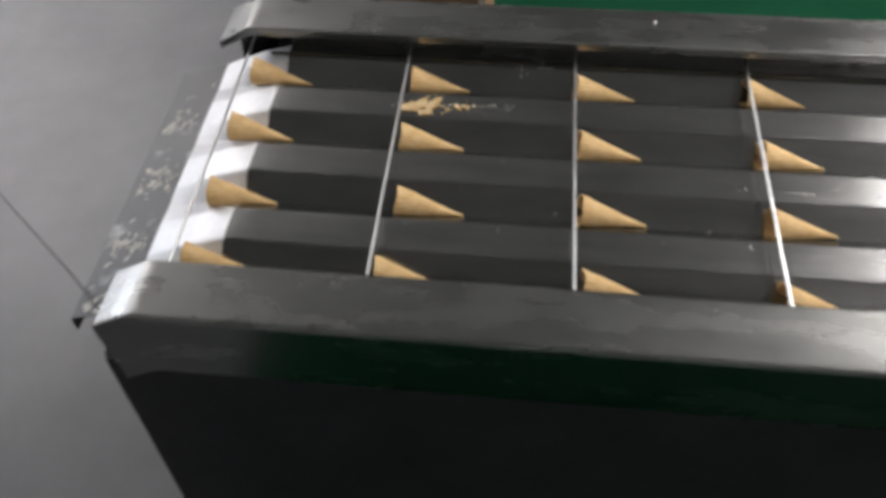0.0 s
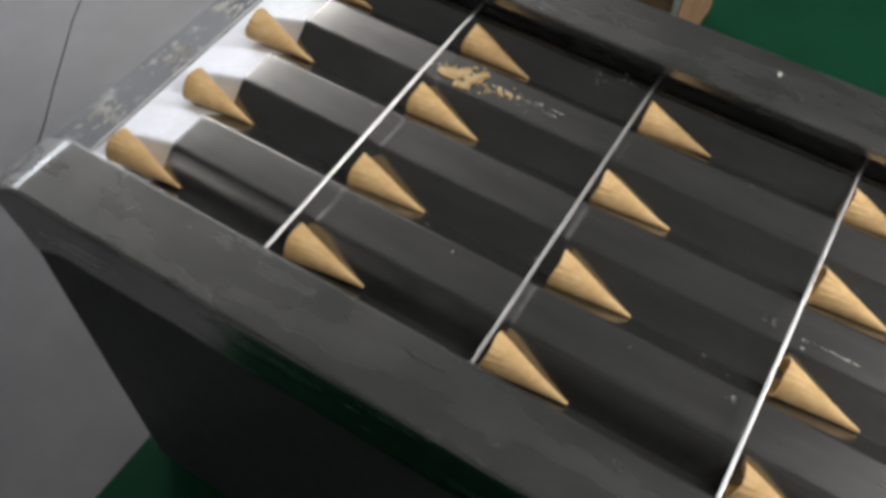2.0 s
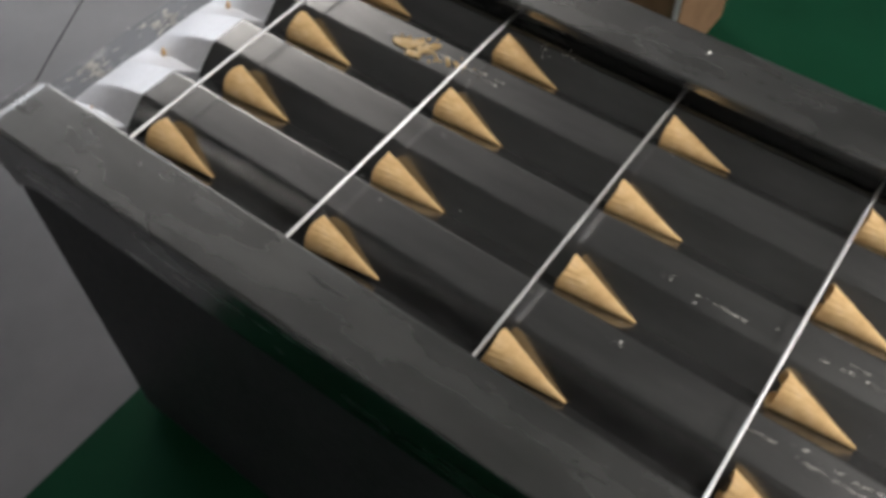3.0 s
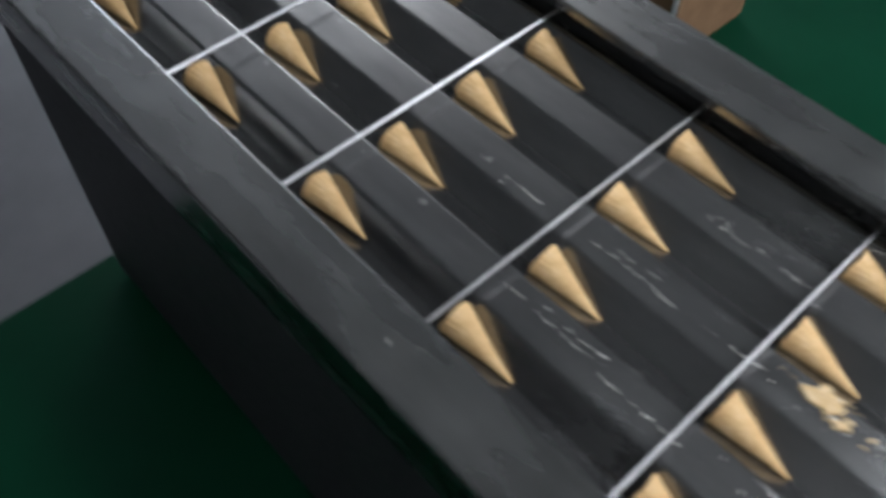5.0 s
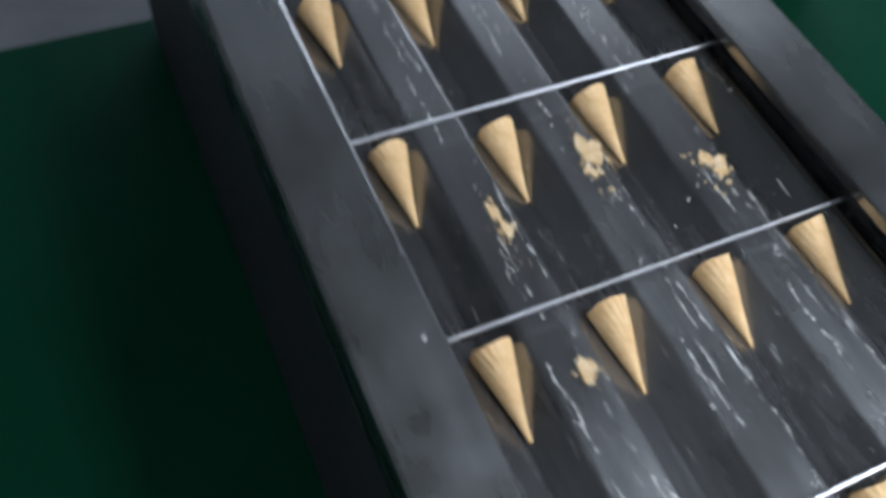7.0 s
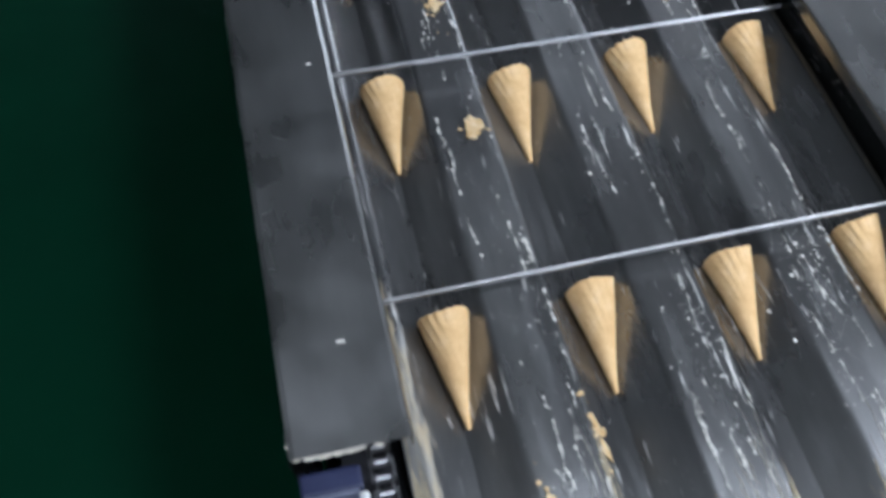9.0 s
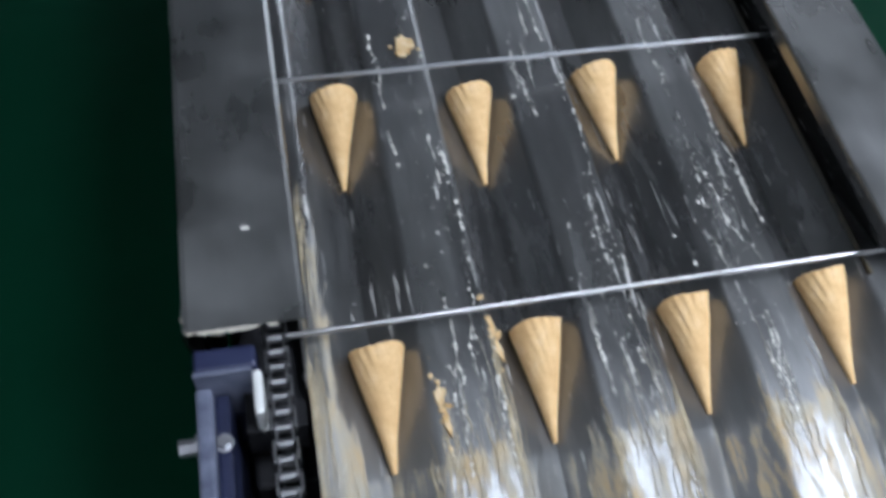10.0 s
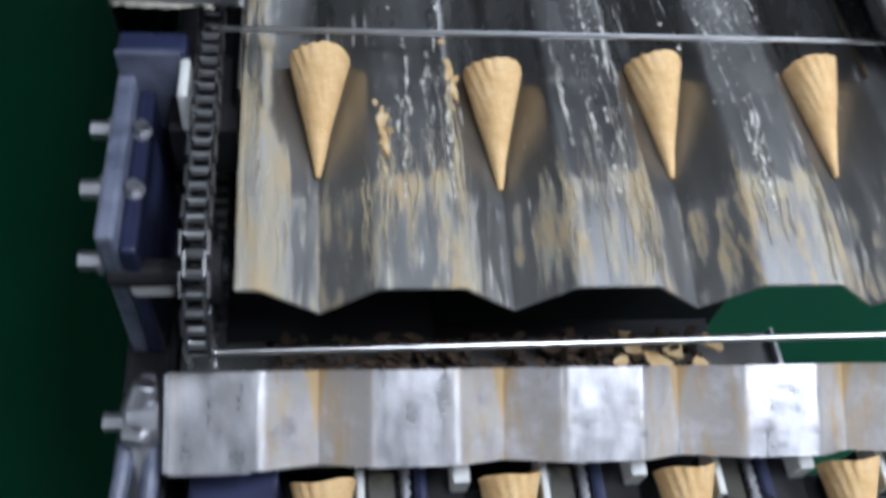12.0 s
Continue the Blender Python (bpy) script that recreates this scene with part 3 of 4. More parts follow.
part("head_lip", box(-0.143, -0.098, -1.2658, -1.2622, Z0 - 0.02, Z0 + 0.061, bevel=0.001), LILAC, bracket, "worn pale blue plate edge")
part("spacer", box(-0.0985, -0.0905, -1.300, -1.2625, Z0 + 0.01, Z0 + 0.055, bevel=0.003), PLASTIC, bracket, "pale worn strap")
part("shaft_block", box(-0.130, -0.099, -1.414, -1.398, Z0 - 0.03, Z0 - 0.004, bevel=0.004), PLASTIC, bracket, "pale block on the shaft")
for y, dz in ((-1.308, 0.026), (-1.361, 0.026), (-1.405, 0.005)):
    bolt = part("bolt", cyl((-0.159, y, Z0 + dz), (-0.144, y, Z0 + dz), 0.0068, 6), BRIGHT, bracket)
    part("washer", cyl((-0.1465, y, Z0 + dz), (-0.1442, y, Z0 + dz), 0.0095, 18), BRIGHT, bolt)
for y in (-1.308, -1.361):
    bolt = part("bolt", cyl((-0.125, y, Z0 + 0.023), (-0.125, y, Z0 + 0.033), 0.0055, 6), BRIGHT, bracket)
    part("washer", cyl((-0.125, y, Z0 + 0.0242), (-0.125, y, Z0 + 0.0262), 0.0078, 18), BRIGHT, bolt)

wheel = empty("chain_wheel", "dark toothed chain wheel under the chain", "wheel", at=(CHAIN_X, END_Y, ROD_Z - RADIUS))
wb = cyl((-0.003, 0, 0), (0.003, 0, 0), RADIUS - 0.005, 40)
part("disc", wb, BLACK, wheel)
part("hub", cyl((-0.012, 0, 0), (0.012, 0, 0), 0.022, 20), BLACK, wheel)
thing("drive_shaft", cyl((-0.142, END_Y, ROD_Z - RADIUS), (-0.060, END_Y, ROD_Z - RADIUS), 0.010, 20), BLACK, "dark drive shaft through the chain wheel", "shaft")

frame_low = empty("exit_stand", "black lower stand under the exit chute", "stand")
part("side_beam", box(-0.150, -0.115, -1.70, -1.245, Z0 - 0.40, Z0 - 0.125, bevel=0.004), BLACK, frame_low)
part("cross_beam", box(-0.115, 0.53, -1.56, -1.52, Z0 - 0.40, Z0 - 0.252, bevel=0.004), BLACK, frame_low)
part("catch_plate", box(-0.112, 0.405, -1.498, -1.387, Z0 - 0.156, Z0 - 0.150, bevel=0.001), GUARD, frame_low, "dirty steel catch plate")
part("base_plate", box(-0.114, 0.40, -1.76, -1.32, Z0 - 0.252, Z0 - 0.240, bevel=0.002), BLACK, frame_low, "black plate under the chute")
part("plate_lip", box(0.405, 0.408, -1.498, -1.387, Z0 - 0.156, Z0 - 0.140), BRIGHT, frame_low)
part("drive_box", box(-0.112, 0.42, -1.31, -0.90, Z0 - 0.40, Z0 - 0.09, bevel=0.004), BLACK, frame_low, "black drive housing")
part("cross_tube", box(0.15, 0.375, -1.338, -1.314, Z0 - 0.15, Z0 - 0.104, bevel=0.003), BLUE, frame_low, "dark blue cross tube")
part("plate_arm", box(-0.112, 0.10, -1.42, -1.30, Z0 - 0.19, Z0 - 0.157), BLACK, frame_low)
for x in (-0.14, 0.49):
    part("leg", box(x, x + 0.04, -1.56, -1.52, 0.0, Z0 - 0.40), BLACK, frame_low)


chute = empty("exit_chute", "short bright grooved steel chute below the tray end", "chute", at=(0.0, -1.4505, Z0 - 0.075))
chute.rotation_euler = (radians(27), 0, radians(-0.6))
part("grooved_sheet", sheet([(x, z - Z0) for x, z in tray_profile(-0.103, 0.52)], [(0.0, 0.0), (-0.035, 0.0), (-0.069, 0.0)], 0.002), CHUTE, chute, "bright steel sheet with V grooves and batter stains", smooth=True)
part("hem", cyl((-0.103, -0.070, 0.0268), (-0.047, -0.070, 0.0268), 0.0014, 8), BRIGHT, chute, "bright folded hem")
part("side_flange", box(-0.1065, -0.1035, -0.069, -0.001, -0.004, 0.0285, bevel=0.0008), BRIGHT, chute)
part("side_flange", box(0.5205, 0.5235, -0.069, -0.001, -0.004, 0.0285, bevel=0.0008), BRIGHT, chute)

pivot = empty("pivot_arm", "cast steel pivot arm with a bolt at the chute's end", "arm", at=(-0.122, -1.487, Z0 - 0.075))
pb = bmesh.new()
add_cyl(pb, (-0.010, 0, 0), (0.012, 0, 0), 0.018, 18)
add_box(pb, -0.006, 0.008, -0.10, 0.0, -0.075, -0.055, bevel=0.004)
add_cyl(pb, (0.0, -0.005, -0.005), (-0.004, -0.07, -0.06), 0.010, 12)
add_cyl(pb, (-0.004, 0.004, 0.004), (0.004, 0.018, 0.024), 0.012, 12, 0.008)
add_cyl(pb, (-0.007, -0.010, 0.006), (0.006, -0.018, 0.012), 0.010, 12, 0.006)
bmesh.ops.bevel(pb, geom=[e for e in pb.edges if e.is_manifold and e.calc_face_angle(0) > 0.9], offset=0.0015, segments=1, affect="EDGES")
part("arm", pb, BRIGHT, pivot)
for dx, mat_ in ((-0.012, LILAC), (0.006, LILAC)):
    way = []
    for q in range(9):
        a = radians(100 * q / 8)
        way.append(Vector((dx - 0.035 * (1 - math.cos(a)) * (1 if dx < 0 else 0.2), -0.012 - 0.10 * math.sin(a), -0.012 - 0.07 * (1 - math.cos(a)))))
    st = tube(way, 0.006, 10)
    part("stay", st, mat_, pivot, "bent pale blue stay")
part("bolt", cyl((-0.026, 0.0, 0.0), (-0.010, 0.0, 0.0), 0.007, 6), BRIGHT, pivot)
part("lug", box(-0.004, 0.008, -0.002, 0.034, -0.006, 0.010, bevel=0.003), BRIGHT, pivot)

holder = empty("cone_holder", "black plate carrying pale brackets and bolts below the chute", "holder", at=(0, -1.514, Z0 - 0.239))
part("foot_bar", box(-0.10, 0.52, -0.030, 0.014, 0.0, 0.03, bevel=0.002), BLACK, holder)
part("corner_plate", box(-0.094, -0.030, -0.034, 0.010, 0.03, 0.118, bevel=0.003), BLUE, holder, "dark blue corner plate")
for k in range(4):
    c = k * LANE
    part("rest", box(c + 0.0265, c + 0.1135, -0.034, 0.010, 0.03, 0.098, bevel=0.002), BLACK, holder)
    part("bracket", box(c + 0.027, c + 0.033, -0.030, 0.008, 0.098, 0.124, bevel=0.0015), PLASTIC, holder, "pale bracket")
    part("bracket", box(c + 0.100, c + 0.113, -0.012, 0.008, 0.098, 0.122, bevel=0.0015), PLASTIC, holder, "pale bracket")
    tp = box(-0.011, 0.011, -0.030, 0.004, -0.003, 0.003, bevel=0.001)
    bmesh.ops.rotate(tp, verts=tp.verts, cent=(0, 0, 0), matrix=Matrix.Rotation(radians(24), 3, "Y"))
    bmesh.ops.translate(tp, verts=tp.verts, vec=(c + 0.046, 0.0, 0.106))
    part("plate", tp, SCRAPED, holder, "tan stained plate")
    part("post", cyl((c + 0.077, -0.028, 0.103), (c + 0.077, 0.008, 0.103), 0.005, 10), BLUE, holder)
    bt_ = add_cyl(bmesh.new(), (c + 0.065, -0.032, 0.103), (c + 0.065, 0.008, 0.103), 0.0034, 10)
    for q in range(5):
        add_cyl(bt_, (c + 0.065, -0.030 + q * 0.008, 0.103), (c + 0.065, -0.026 + q * 0.008, 0.103), 0.005, 8)
    part("bolt", bt_, BRIGHT, holder, "bright threaded bolt")

# ---------------------------------------------------------------- crumbs and dried batter on the tray
def crumb_pile(name, spots, material, seed, label, size=(0.0015, 0.005)):
    r = random.Random(seed)
    bm = bmesh.new()
    for x, y, count, sx, sy in spots:
        for _ in range(count):
            px, py = r.gauss(x, sx), r.gauss(y, sy)
            s = r.uniform(*size) * (0.4 + r.random())
            off = (px + 0.07) % LANE - 0.07
            h = PLAT if abs(off) > 0.040 else DEEP + abs(off) * 0.8
            m = Matrix.Translation((px, py, Z0 + h + s * 0.22)) @ Euler((r.uniform(-.3, .3), r.uniform(-.3, .3), r.uniform(0, 6.3))).to_matrix().to_4x4() @ Matrix.Diagonal((s, s * r.uniform(.5, 1.1), s * r.uniform(.15, .5), 1))
            vs = bmesh.ops.create_icosphere(bm, subdivisions=1, radius=0.8, matrix=m)["verts"]
            for v in vs:
                v.co += Vector((r.uniform(-1, 1), r.uniform(-1, 1), r.uniform(-.3, .5))) * s * 0.22
    return thing(name, bm, material, label, "crumbs", "", "stuff")


crumb_pile("wafer_crumbs", [(.345, .345, 45, .012, .018), (.352, .30, 25, .006, .03), (.225, -.655, 40, .010, .022), (.36, -.72, 26, .014, .018), (.079, -.70, 26, .006, .03),
                            (.085, -.905, 18, .008, .012), (.103, -1.25, 14, .003, .025), (.047, -1.31, 12, .003, .02)], CRUMB, 2, "golden wafer crumbs scattered on the tray")
crumb_pile("white_crumbs", [(.456, .19, 12, .012, .012), (.361, -.85, 8, .004, .006), (.457, -.612, 4, .002, .002), (.204, -.142, 6, .004, .008), (.085, -.137, 6, .004, .008),
                            (.349, -.427, 7, .008, .008), (.22, -.72, 10, .006, .006), (.047, -.952, 3, .002, .002), (.181, -.985, 3, .002, .002), (.095, -1.09, 12, .003, .035),
                            (.06, -1.2, 8, .012, .06), (.203, -1.2, 12, .012, .06), (.328, -1.19, 10, .02, .05), (.30, -.9, 6, .1, .2), (.2, -.4, 6, .13, .25),
                            (.2, .05, 8, .15, .2), (.225, -.66, 26, .013, .03), (.362, -.72, 24, .014, .022), (.08, -.70, 18, .006, .035), (.085, -.905, 12, .008, .014)], WHITE_BIT, 3, "small white crumbs scattered on the tray", size=(0.001, 0.0026))

crumb_pile("flour_dust", [(.352, -1.13, 150, .013, .032), (.335, -1.20, 60, .010, .03), (.222, -1.16, 90, .006, .035), (.080, -1.10, 45, .008, .05), (.352, -.86, 30, .010, .02)], WHITE_BIT, 31,
           "fine whitish flour dust on the tray's flats", size=(0.0004, 0.0013))


def shards(name, spots, seed, label, material, level=None):
    """Broken flat pieces of wafer with ragged outlines."""
    r = random.Random(seed)
    bm = bmesh.new()
    for x, y, size, long, turn in spots:
        n = r.randint(6, 9)
        off = (x + 0.07) % LANE - 0.07
        h = Z0 + (PLAT if abs(off) > 0.040 else DEEP + abs(off) * 0.8) + 0.0004 if level is None else Z0 + level + r.random() * 0.02
        m = Matrix.Translation((x, y, h)) @ Euler((r.uniform(-.06, .06), r.uniform(-.06, .06), turn)).to_matrix().to_4x4()
        ring = [(size * r.uniform(.55, 1.1) * math.cos(6.283 * k / n), size * long * r.uniform(.55, 1.1) * math.sin(6.283 * k / n)) for k in range(n)]
        top = [bm.verts.new(m @ Vector((a, b, 0.0016 + 0.0012 * r.random()))) for a, b in ring]
        low = [bm.verts.new(m @ Vector((a, b, 0))) for a, b in ring]
        bm.faces.new(top)
        bm.faces.new(low[::-1])
        for k in range(n):
            bm.faces.new((top[k], low[k], low[(k + 1) % n], top[(k + 1) % n]))
    return thing(name, bm, material, label, "crumbs", "", "stuff")


shards("wafer_shards", [(.341, .370, .016, 1.5, .2), (.352, .355, .013, 1.2, 1.0), (.345, .340, .012, 1.0, .5), (.330, .345, .010, 1.8, .1), (.360, .330, .009, 1.2, .8),
                        (.222, -.640, .013, 2.0, .1), (.230, -.655, .013, 1.2, .7), (.215, -.675, .006, 2.4, .2), (.238, -.640, .009, 1.0, .4), (.358, -.705, .012, 1.2, .5),
                        (.366, -.728, .009, 1.3, 1.2), (.374, -.712, .007, 1.2, .3), (.079, -.690, .007, 2.0, .2), (.083, -.715, .007, 2.2, .1), (.085, -.903, .012, 1.1, .4),
                        (.078, -.915, .007, 1.2, .9), (.103, -1.236, .004, 3.0, .15), (.105, -1.262, .003, 5.0, .1), (.047, -1.297, .004, 2.6, .0), (.049, -1.320, .003, 4.5, .05)],
       8, "broken golden wafer flakes lying on the tray", CRUMB)


def surface(x):
    off = (x + 0.07) % LANE - 0.07
    return Z0 + (PLAT if abs(off) > 0.040 else DEEP + abs(off) * 0.8)


def fold(y):
    """How far the tray has bent down at y past its fold."""
    return min(0.0, y + 1.352) * 0.166


def streaks(name, runs, seed, material, label):
    """Thin broken lines of dried batter, dragged along the lanes."""
    r = random.Random(seed)
    bm = bmesh.new()
    for x, y, length in runs:
        end, drift, on = y - length, r.uniform(-.02, .02), True
        while y > max(end, -1.428):
            step = r.uniform(.0012, .0048)
            if on:
                w0 = r.choice((.0003, .0005, .0008, .0015)) * r.uniform(.7, 1.2)
                n = r.randint(5, 7)
                turn = r.uniform(-.15, .15)
                z = surface(x) + fold(y) + 0.0003
                ring = []
                for k in range(n):
                    a = 6.283 * k / n
                    dx, dy = math.cos(a) * w0 * r.uniform(.6, 1.4), math.sin(a) * step * r.uniform(.5, .8)
                    ring.append((x + dx + turn * dy, y + dy))
                top = [bm.verts.new((a, b, z + 0.0002)) for a, b in ring]
                mid = bm.verts.new((x, y, z + 0.0009))
                for k in range(n):
                    bm.faces.new((top[k], top[(k + 1) % n], mid))
            x += drift * step + r.gauss(0, .0007)
            y -= step
            on = r.random() < (0.86 if on else 0.30)
    return thing(name, bm, material, label, "batter", "", "stuff")


ra = random.Random(21)
RUNS = [(.20, -.33, .13), (.215, -.36, .06), (.075, -.30, .14), (.088, -.36, .10), (.068, -.46, .12), (.205, -.50, .08), (.345, -.47, .08), (.34, -.40, .06), (.455, -.55, .05), (.196, -.18, .06),
        (.352, .31, .10), (.357, .27, .07), (.344, .40, .05), (.465, .20, .05), (.458, .17, .04)]
for k in range(3):
    for y0, y1, n in ((-.62, -.86, 5), (-.86, -1.06, 5), (-1.05, -1.28, 8), (-1.22, -1.30, 4)):
        for _ in range(n):
            cx = 0.07 + k * LANE + (ra.uniform(-.031, .031) if ra.random() < .16 else ra.choice((-.022 + k * .006, -.004, .015, .027)) + ra.gauss(0, .0022))
            RUNS.append((cx, ra.uniform(y0, y1), ra.uniform(.02, .11)))
streaks("batter_streaks", RUNS, 9, WHITE_BIT, "thin whitish broken batter streaks along the lanes")


def ribbons(name, runs, seed, material, label):
    """Thin unbroken smears of batter, drawn out along the lanes, thick in the middle and ragged at their sides."""
    r = random.Random(seed)
    bm = bmesh.new()
    for x, y, length, width in runs:
        n = max(5, int(length / 0.0028))
        drift, bend, rows = r.gauss(0, .04), r.uniform(0, 6.3), []
        for k in range(n + 1):
            u = k / n
            yy = y - length * u
            if yy < -1.431:
                break
            xx = x + drift * length * u + 0.0012 * math.sin(bend + 9 * u) + r.gauss(0, .00025)
            w = width * (0.25 + 0.75 * math.sin(math.pi * min(1.0, u * 1.05 + 0.03)) ** 0.6) * r.uniform(.45, 1.25)
            xx = max(xx, w - 0.0545)
            z = fold(yy) + 0.0003
            rows.append([bm.verts.new((px, yy, surface(px) + z + h)) for px, h in ((xx - w, 0.0), (xx + r.uniform(-.3, .3) * w, 0.0003 + 0.35 * w), (xx + w, 0.0))])
        for p, q in zip(rows, rows[1:]):
            for i in (0, 1):
                bm.faces.new((p[i], p[i + 1], q[i + 1], q[i]))
    return thing(name, bm, material, label, "batter", "", "stuff", smooth=True)


CAKED = [(x + ra.gauss(0, w), y + ra.gauss(0, .012), ra.uniform(.025, l), ra.choice((.0003, .0004, .0006, .0009))) for x, y, w, l, n in
         ((.101, -1.25, .0022, .15, 9), (.104, -1.32, .0020, .10, 12), (.050, -1.33, .003, .09, 9), (.078, -1.33, .012, .08, 8), (.182, -1.34, .003, .08, 10),
          (.212, -1.345, .014, .06, 10), (.243, -1.32, .0025, .11, 14), (.238, -1.37, .004, .06, 8), (.345, -1.35, .014, .06, 5), (.381, -1.34, .003, .09, 9), (.322, -1.34, .003, .07, 5),
          (.034, -1.35, .002, .07, 6), (-.020, -1.36, .004, .07, 5), (-.048, -1.08, .0025, .20, 9), (-.049, -1.25, .0025, .17, 12)) for _ in range(n)]
ribbons("caked_batter", CAKED, 10, DRIP, "tan caked batter smears at the tray's exit end")
PALE = [(x + ra.gauss(0, w), y + ra.gauss(0, .02), ra.uniform(.02, l), ra.choice((.0002, .0003, .0005))) for x, y, w, l, n in
        ((.060, -1.30, .010, .10, 9), (.090, -1.28, .008, .12, 9), (.205, -1.31, .014, .10, 12), (.235, -1.27, .006, .12, 9), (.350, -1.31, .016, .09, 10), (-.040, -1.33, .006, .09, 8)) for _ in range(n)]
ribbons("pale_smears", PALE, 16, FLOUR, "thin greyish batter smears along the lanes")

rs = random.Random(12)
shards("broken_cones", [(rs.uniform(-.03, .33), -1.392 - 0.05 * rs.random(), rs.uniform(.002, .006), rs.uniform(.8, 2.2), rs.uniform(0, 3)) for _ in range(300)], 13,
       "heap of dark broken wafer pieces on the catch plate, shade in their colour", SHADED_CRUMB, level=-0.148)

shards("cone_fragments", [(.268, -1.405, .010, 1.4, .4), (.285, -1.425, .009, 1.8, 1.1), (.305, -1.41, .011, 1.2, 2.0), (.32, -1.435, .008, 1.9, .2), (.30, -1.45, .007, 1.5, 2.6),
                          (.335, -1.41, .007, 2.0, .9), (.25, -1.43, .006, 1.5, 1.7)], 15, "tan broken cone fragments on the catch plate", CRUMB, level=-0.134)

# flakes lying on the guards
fl = bmesh.new()
for x, y, s in ((.52, -.018, .004), (-.092, -1.15, .004), (-.073, -.84, .003), (-.10, -.30, .003), (-.08, -.33, .0025)):
    add_box(fl, x - s, x + s, y - s * .6, y + s * .6, Z0 + 0.0835, Z0 + 0.0855, bevel=0.0006)
thing("guard_flakes", fl, WHITE_BIT, "small pale flakes on the steel guards", "crumbs", "", "stuff")
bt = bmesh.new()
r7 = random.Random(7)
for i in range(80):
    x, y = (r7.gauss(-.116, .013) if i % 3 else r7.uniform(-.140, -.060)), -1.237 + abs(r7.gauss(0, .007 if i % 3 else .003))
    s_ = r7.uniform(.004, .013)
    bmesh.ops.create_icosphere(bt, subdivisions=2, radius=1, matrix=Matrix.Translation((max(x, -.136), y, Z0 + 0.0836)) @ Matrix.Rotation(r7.uniform(-.6, .6), 4, "Z") @ Matrix.Diagonal((s_, s_ * .45, 0.0007, 1)))
thing("batter_smear", bt, FLOUR, "dried pale batter along the guard's end", "batter", "", "stuff")

# white batter wiped over the infeed flange between the lanes
fs = bmesh.new()
r9 = random.Random(9)
for i in range(150):
    x, y = r9.choice((.07, .21, .35, -.035)) + r9.gauss(0, .017), r9.uniform(.742, .806)
    w = r9.uniform(.003, .010)
    m = Matrix.Translation((min(max(x, -.05), .49), y, Z0 - 0.0281 - (y - 0.722) * 0.30)) @ Matrix.Rotation(-0.29, 4, "X") @ Matrix.Rotation(r9.uniform(-.8, .8), 4, "Z")
    bmesh.ops.create_icosphere(fs, subdivisions=1, radius=1, matrix=m @ Matrix.Diagonal((w, w * r9.uniform(.25, .6), 0.0006, 1)))
thing("flange_smear", fs, WHITE_BIT, "white batter smears on the infeed flange", "batter", "", "stuff")

# ---------------------------------------------------------------- things behind the conveyor
carton = empty("cardboard_box", "brown cardboard box on the floor behind the conveyor", "box", at=(1.58, 0.50, 0))
part("carton_body", box(-0.18, 0.18, -0.16, 0.16, 0, 0.5, bevel=0.004), CARD, carton)
part("flap", box(-0.18, 0.18, -0.168, -0.162, 0.02, 0.48, bevel=0.002), CARD, carton)
# white strip that paints the light along the carton's right edge
part("lit_edge", box(-0.186, -0.181, -0.162, -0.148, 0.01, 0.49), PLASTIC, carton)

# loose cable hanging from the guard's corner to the floor
pts = [Vector((-0.115, 0.715, Z0 + 0.01)), Vector((-0.05, 0.78, Z0 - 0.022)), Vector((0.02, 0.85, Z0 - 0.058)), Vector((0.097, 0.933, Z0 - 0.10)), Vector((0.31, 1.16, Z0 - 0.22)),
       Vector((0.55, 1.41, Z0 - 0.37)), Vector((0.80, 1.67, Z0 - 0.55)), Vector((1.02, 1.90, 0.10)), Vector((1.10, 1.98, 0.004))]
cb = tube(pts, 0.0014)
thing("loose_cable", cb, BLACK, "thin black cable hanging to the floor", "cable")

bin_ = empty("collecting_bin", "black collecting bin below the chute", "bin", at=(0, -1.62, 0))
part("bin_floor", box(-0.11, 0.53, -0.70, 0.0, 0.0, 0.012), BLACK, bin_)
for (x0, x1, y0, y1) in ((-0.12, -0.11, -0.70, 0.0), (0.53, 0.54, -0.70, 0.0), (-0.12, 0.54, -0.71, -0.70), (-0.12, 0.54, 0.0, 0.01)):
    part("bin_side", box(x0, x1, y0, y1, 0.0, 0.22), BLACK, bin_)


# ---------------------------------------------------------------- the machine runs
def cone_pose(s, lane_x, dy, spin, yaw):
    """s: y of the tip while the cone lies in its groove; before the infeed it rides round the wheel."""
    mid = s + dy + 0.06
    lying = pose(0, 0, 0, AXIS, 0, yaw) @ pose(0, 0, 0, 0, spin, 0)
    if mid <= IN_Y:
        return Matrix.Translation((lane_x, s + dy, Z0)) @ lying
    y, z, turn = on_feed(mid)
    return Matrix.Translation((lane_x, y, z)) @ Euler((turn, 0, 0)).to_matrix().to_4x4() @ Matrix.Translation((0, -0.06, Z0 - ROD_Z)) @ lying


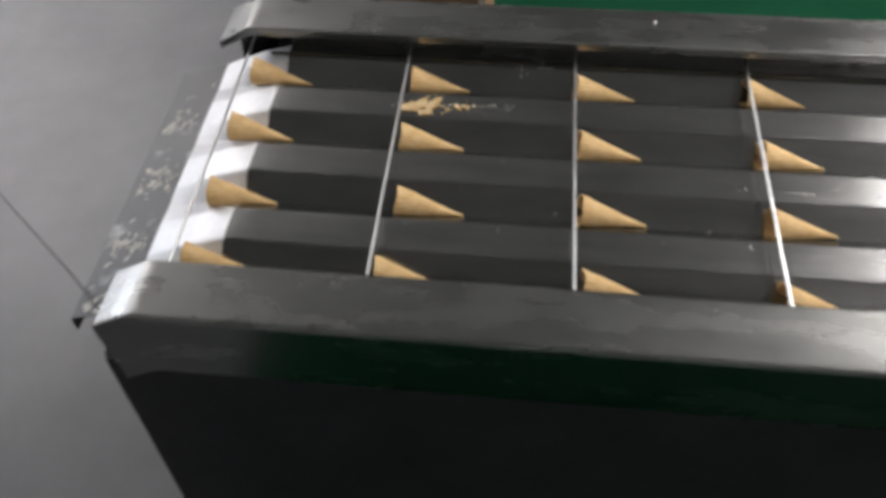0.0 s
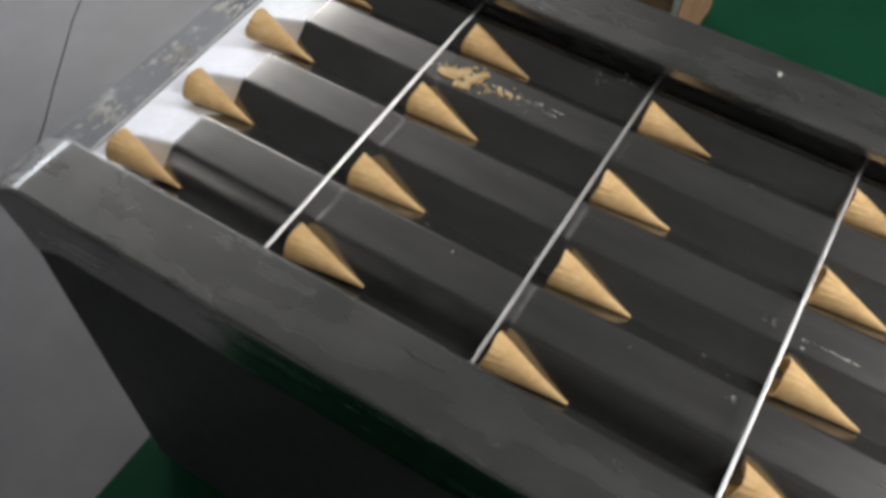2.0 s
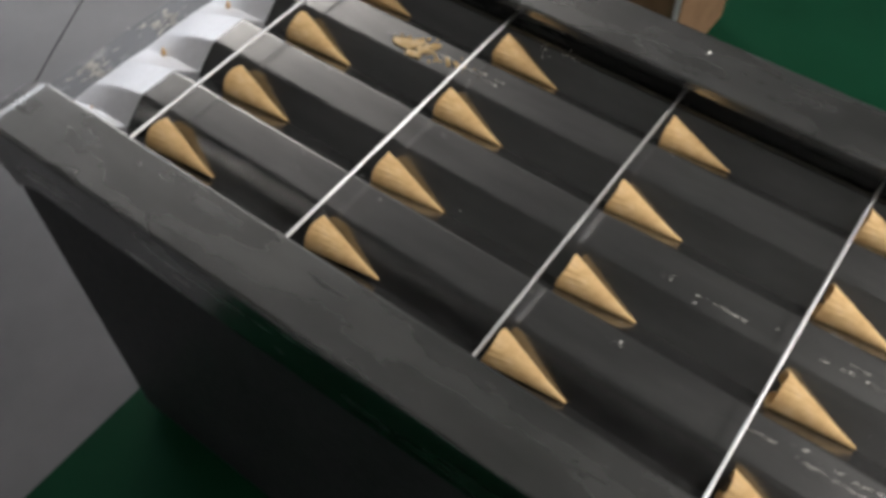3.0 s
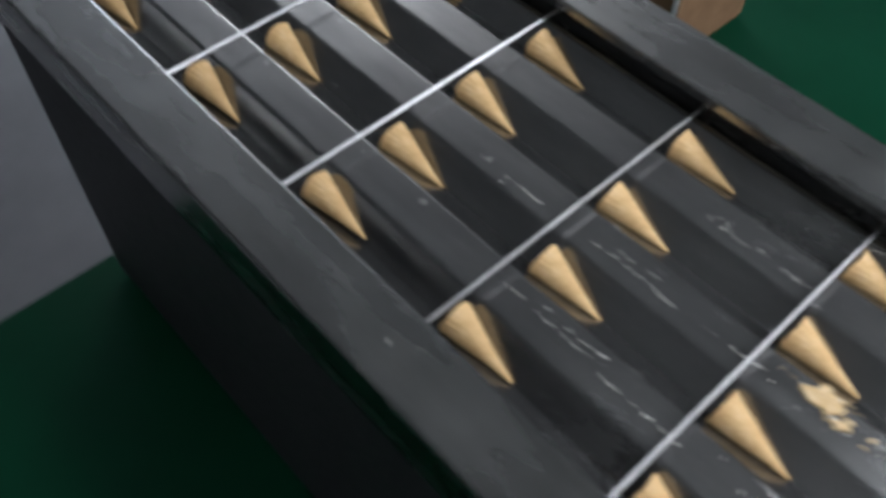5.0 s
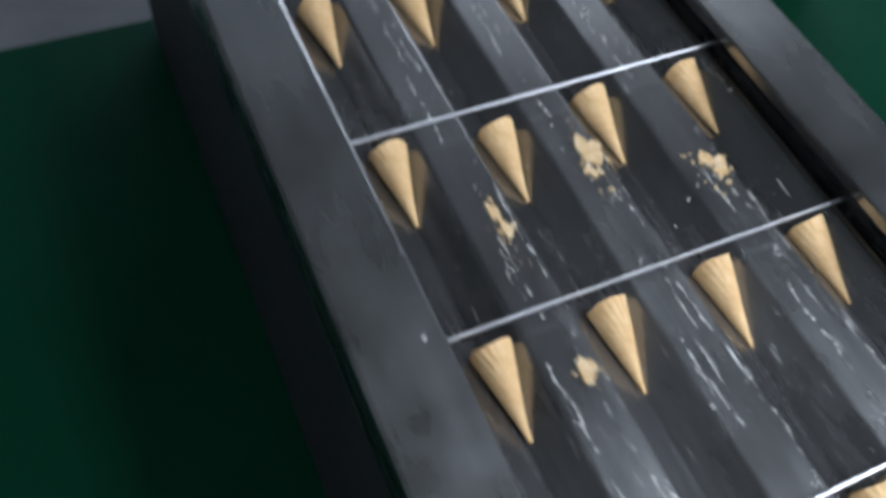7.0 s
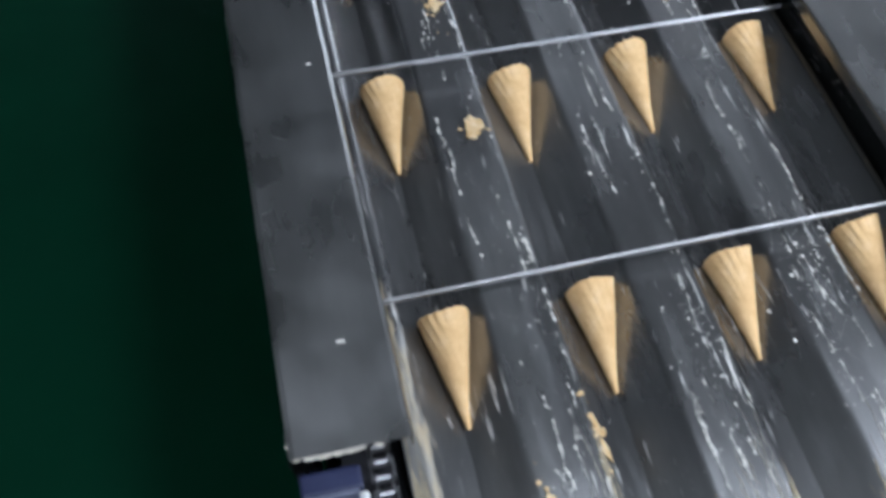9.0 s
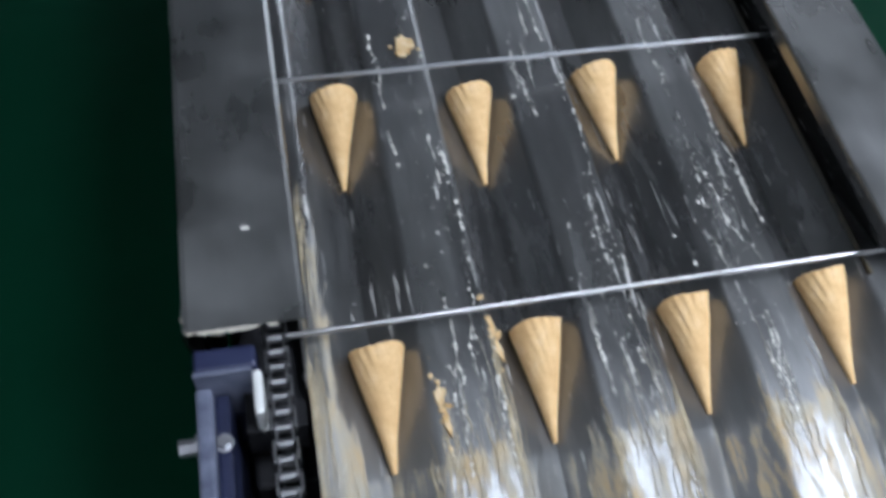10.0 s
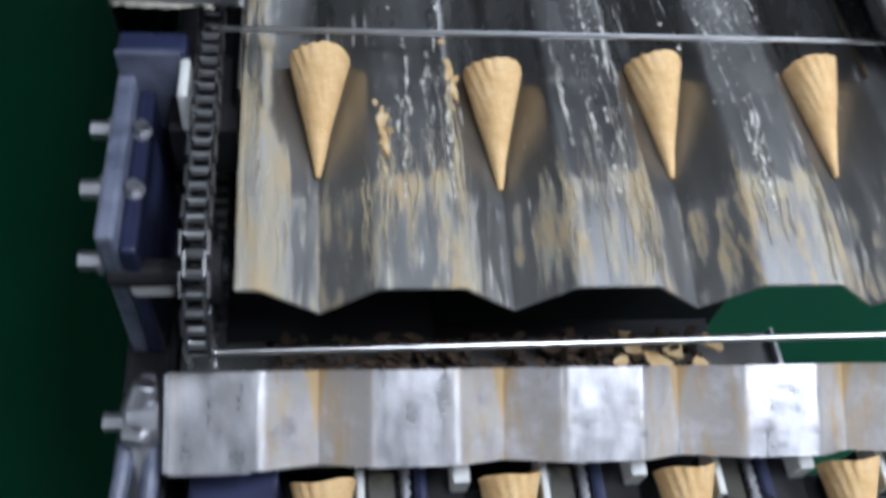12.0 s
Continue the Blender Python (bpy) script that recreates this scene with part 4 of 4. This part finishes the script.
def motions():
    step = [0.5 * i for i in range(25)]
    for n, rod in RODS.items():
        rows = []
        for t in step:
            y, z, a = on_path(n * PITCH - SPEED * t + ROD_AHEAD)
            rows.append((t, Matrix.Translation((0, y, z)) @ Euler((a, 0, 0)).to_matrix().to_4x4()))
        walk(rod, rows)
    for (n, lane), (ob, x, dy, spin, yaw) in CONES.items():
        drop = (n * PITCH + 1.511) / SPEED      # the cone's weight passes the tray's end
        rows = []
        for t in sorted(set(step + [round(drop + d, 2) for d in (-0.1, 0.04, 0.10, 0.18, 0.30, 0.5, 0.58, 0.69, 0.8, 1.0, 1.3, 1.56) if 0 < drop + d < 12])):
            k = t - drop
            if k <= 0:
                s = n * PITCH - SPEED * t
                m = cone_pose(s, x, dy, spin, yaw)
            else:
                # tips over the end, then slides down the chute, mouth last
                u = min(k / 0.18, 1.0)
                tilt = AXIS + 27 * u
                a, down = radians(27), min(-0.052 + 0.02 * u * u + max(0.0, k - 0.18) * 0.21, 0.036)
                end = Vector((0, -1.462 - 0.0136 - down * math.cos(a), Z0 - 0.0513 - down * math.sin(a)))
                mouth = Vector((0, -1.511 + CONE_L, Z0 + 0.023)).lerp(end, u)
                # over the chute's edge it drops flatter on the holder
                over = max(0.0, min((k - 0.5) / 0.2, 1.0))
                tilt -= 19 * over
                mouth = mouth.lerp(Vector((0, -1.524, Z0 - 0.110)), over)
                tip = mouth - Vector((0, math.cos(radians(tilt)), math.sin(radians(tilt)))) * CONE_L
                m = Matrix.Translation((x, tip.y, tip.z)) @ pose(0, 0, 0, tilt, 0, yaw) @ pose(0, 0, 0, 0, spin, 0)
                if k > 1.05:
                    w = min((k - 1.05) / 0.5, 1.0)
                    rest = Vector((x, -1.80 - 0.13 * (n + 3), 0.014 + 0.0235))
                    here = Vector((x, tip.y, tip.z)).lerp(rest, w)
                    here.y = tip.y + (rest.y - tip.y) * min(1.0, w * 1.8)
                    m = Matrix.Translation(here) @ pose(0, 0, 0, tilt + (0 - tilt) * w - 13 * w, 0, yaw) @ pose(0, 0, 0, 0, spin, 0)
            rows.append((t, m))
        walk(ob, rows)
    for ob, s0 in LINKS:
        rows = []
        for t in step:
            y, z, a = on_path(s0 - SPEED * t + 0.03)
            rows.append((t, Matrix.Translation((0, y, z)) @ Euler((a, 0, 0)).to_matrix().to_4x4()))
        walk(ob, rows)


motions()
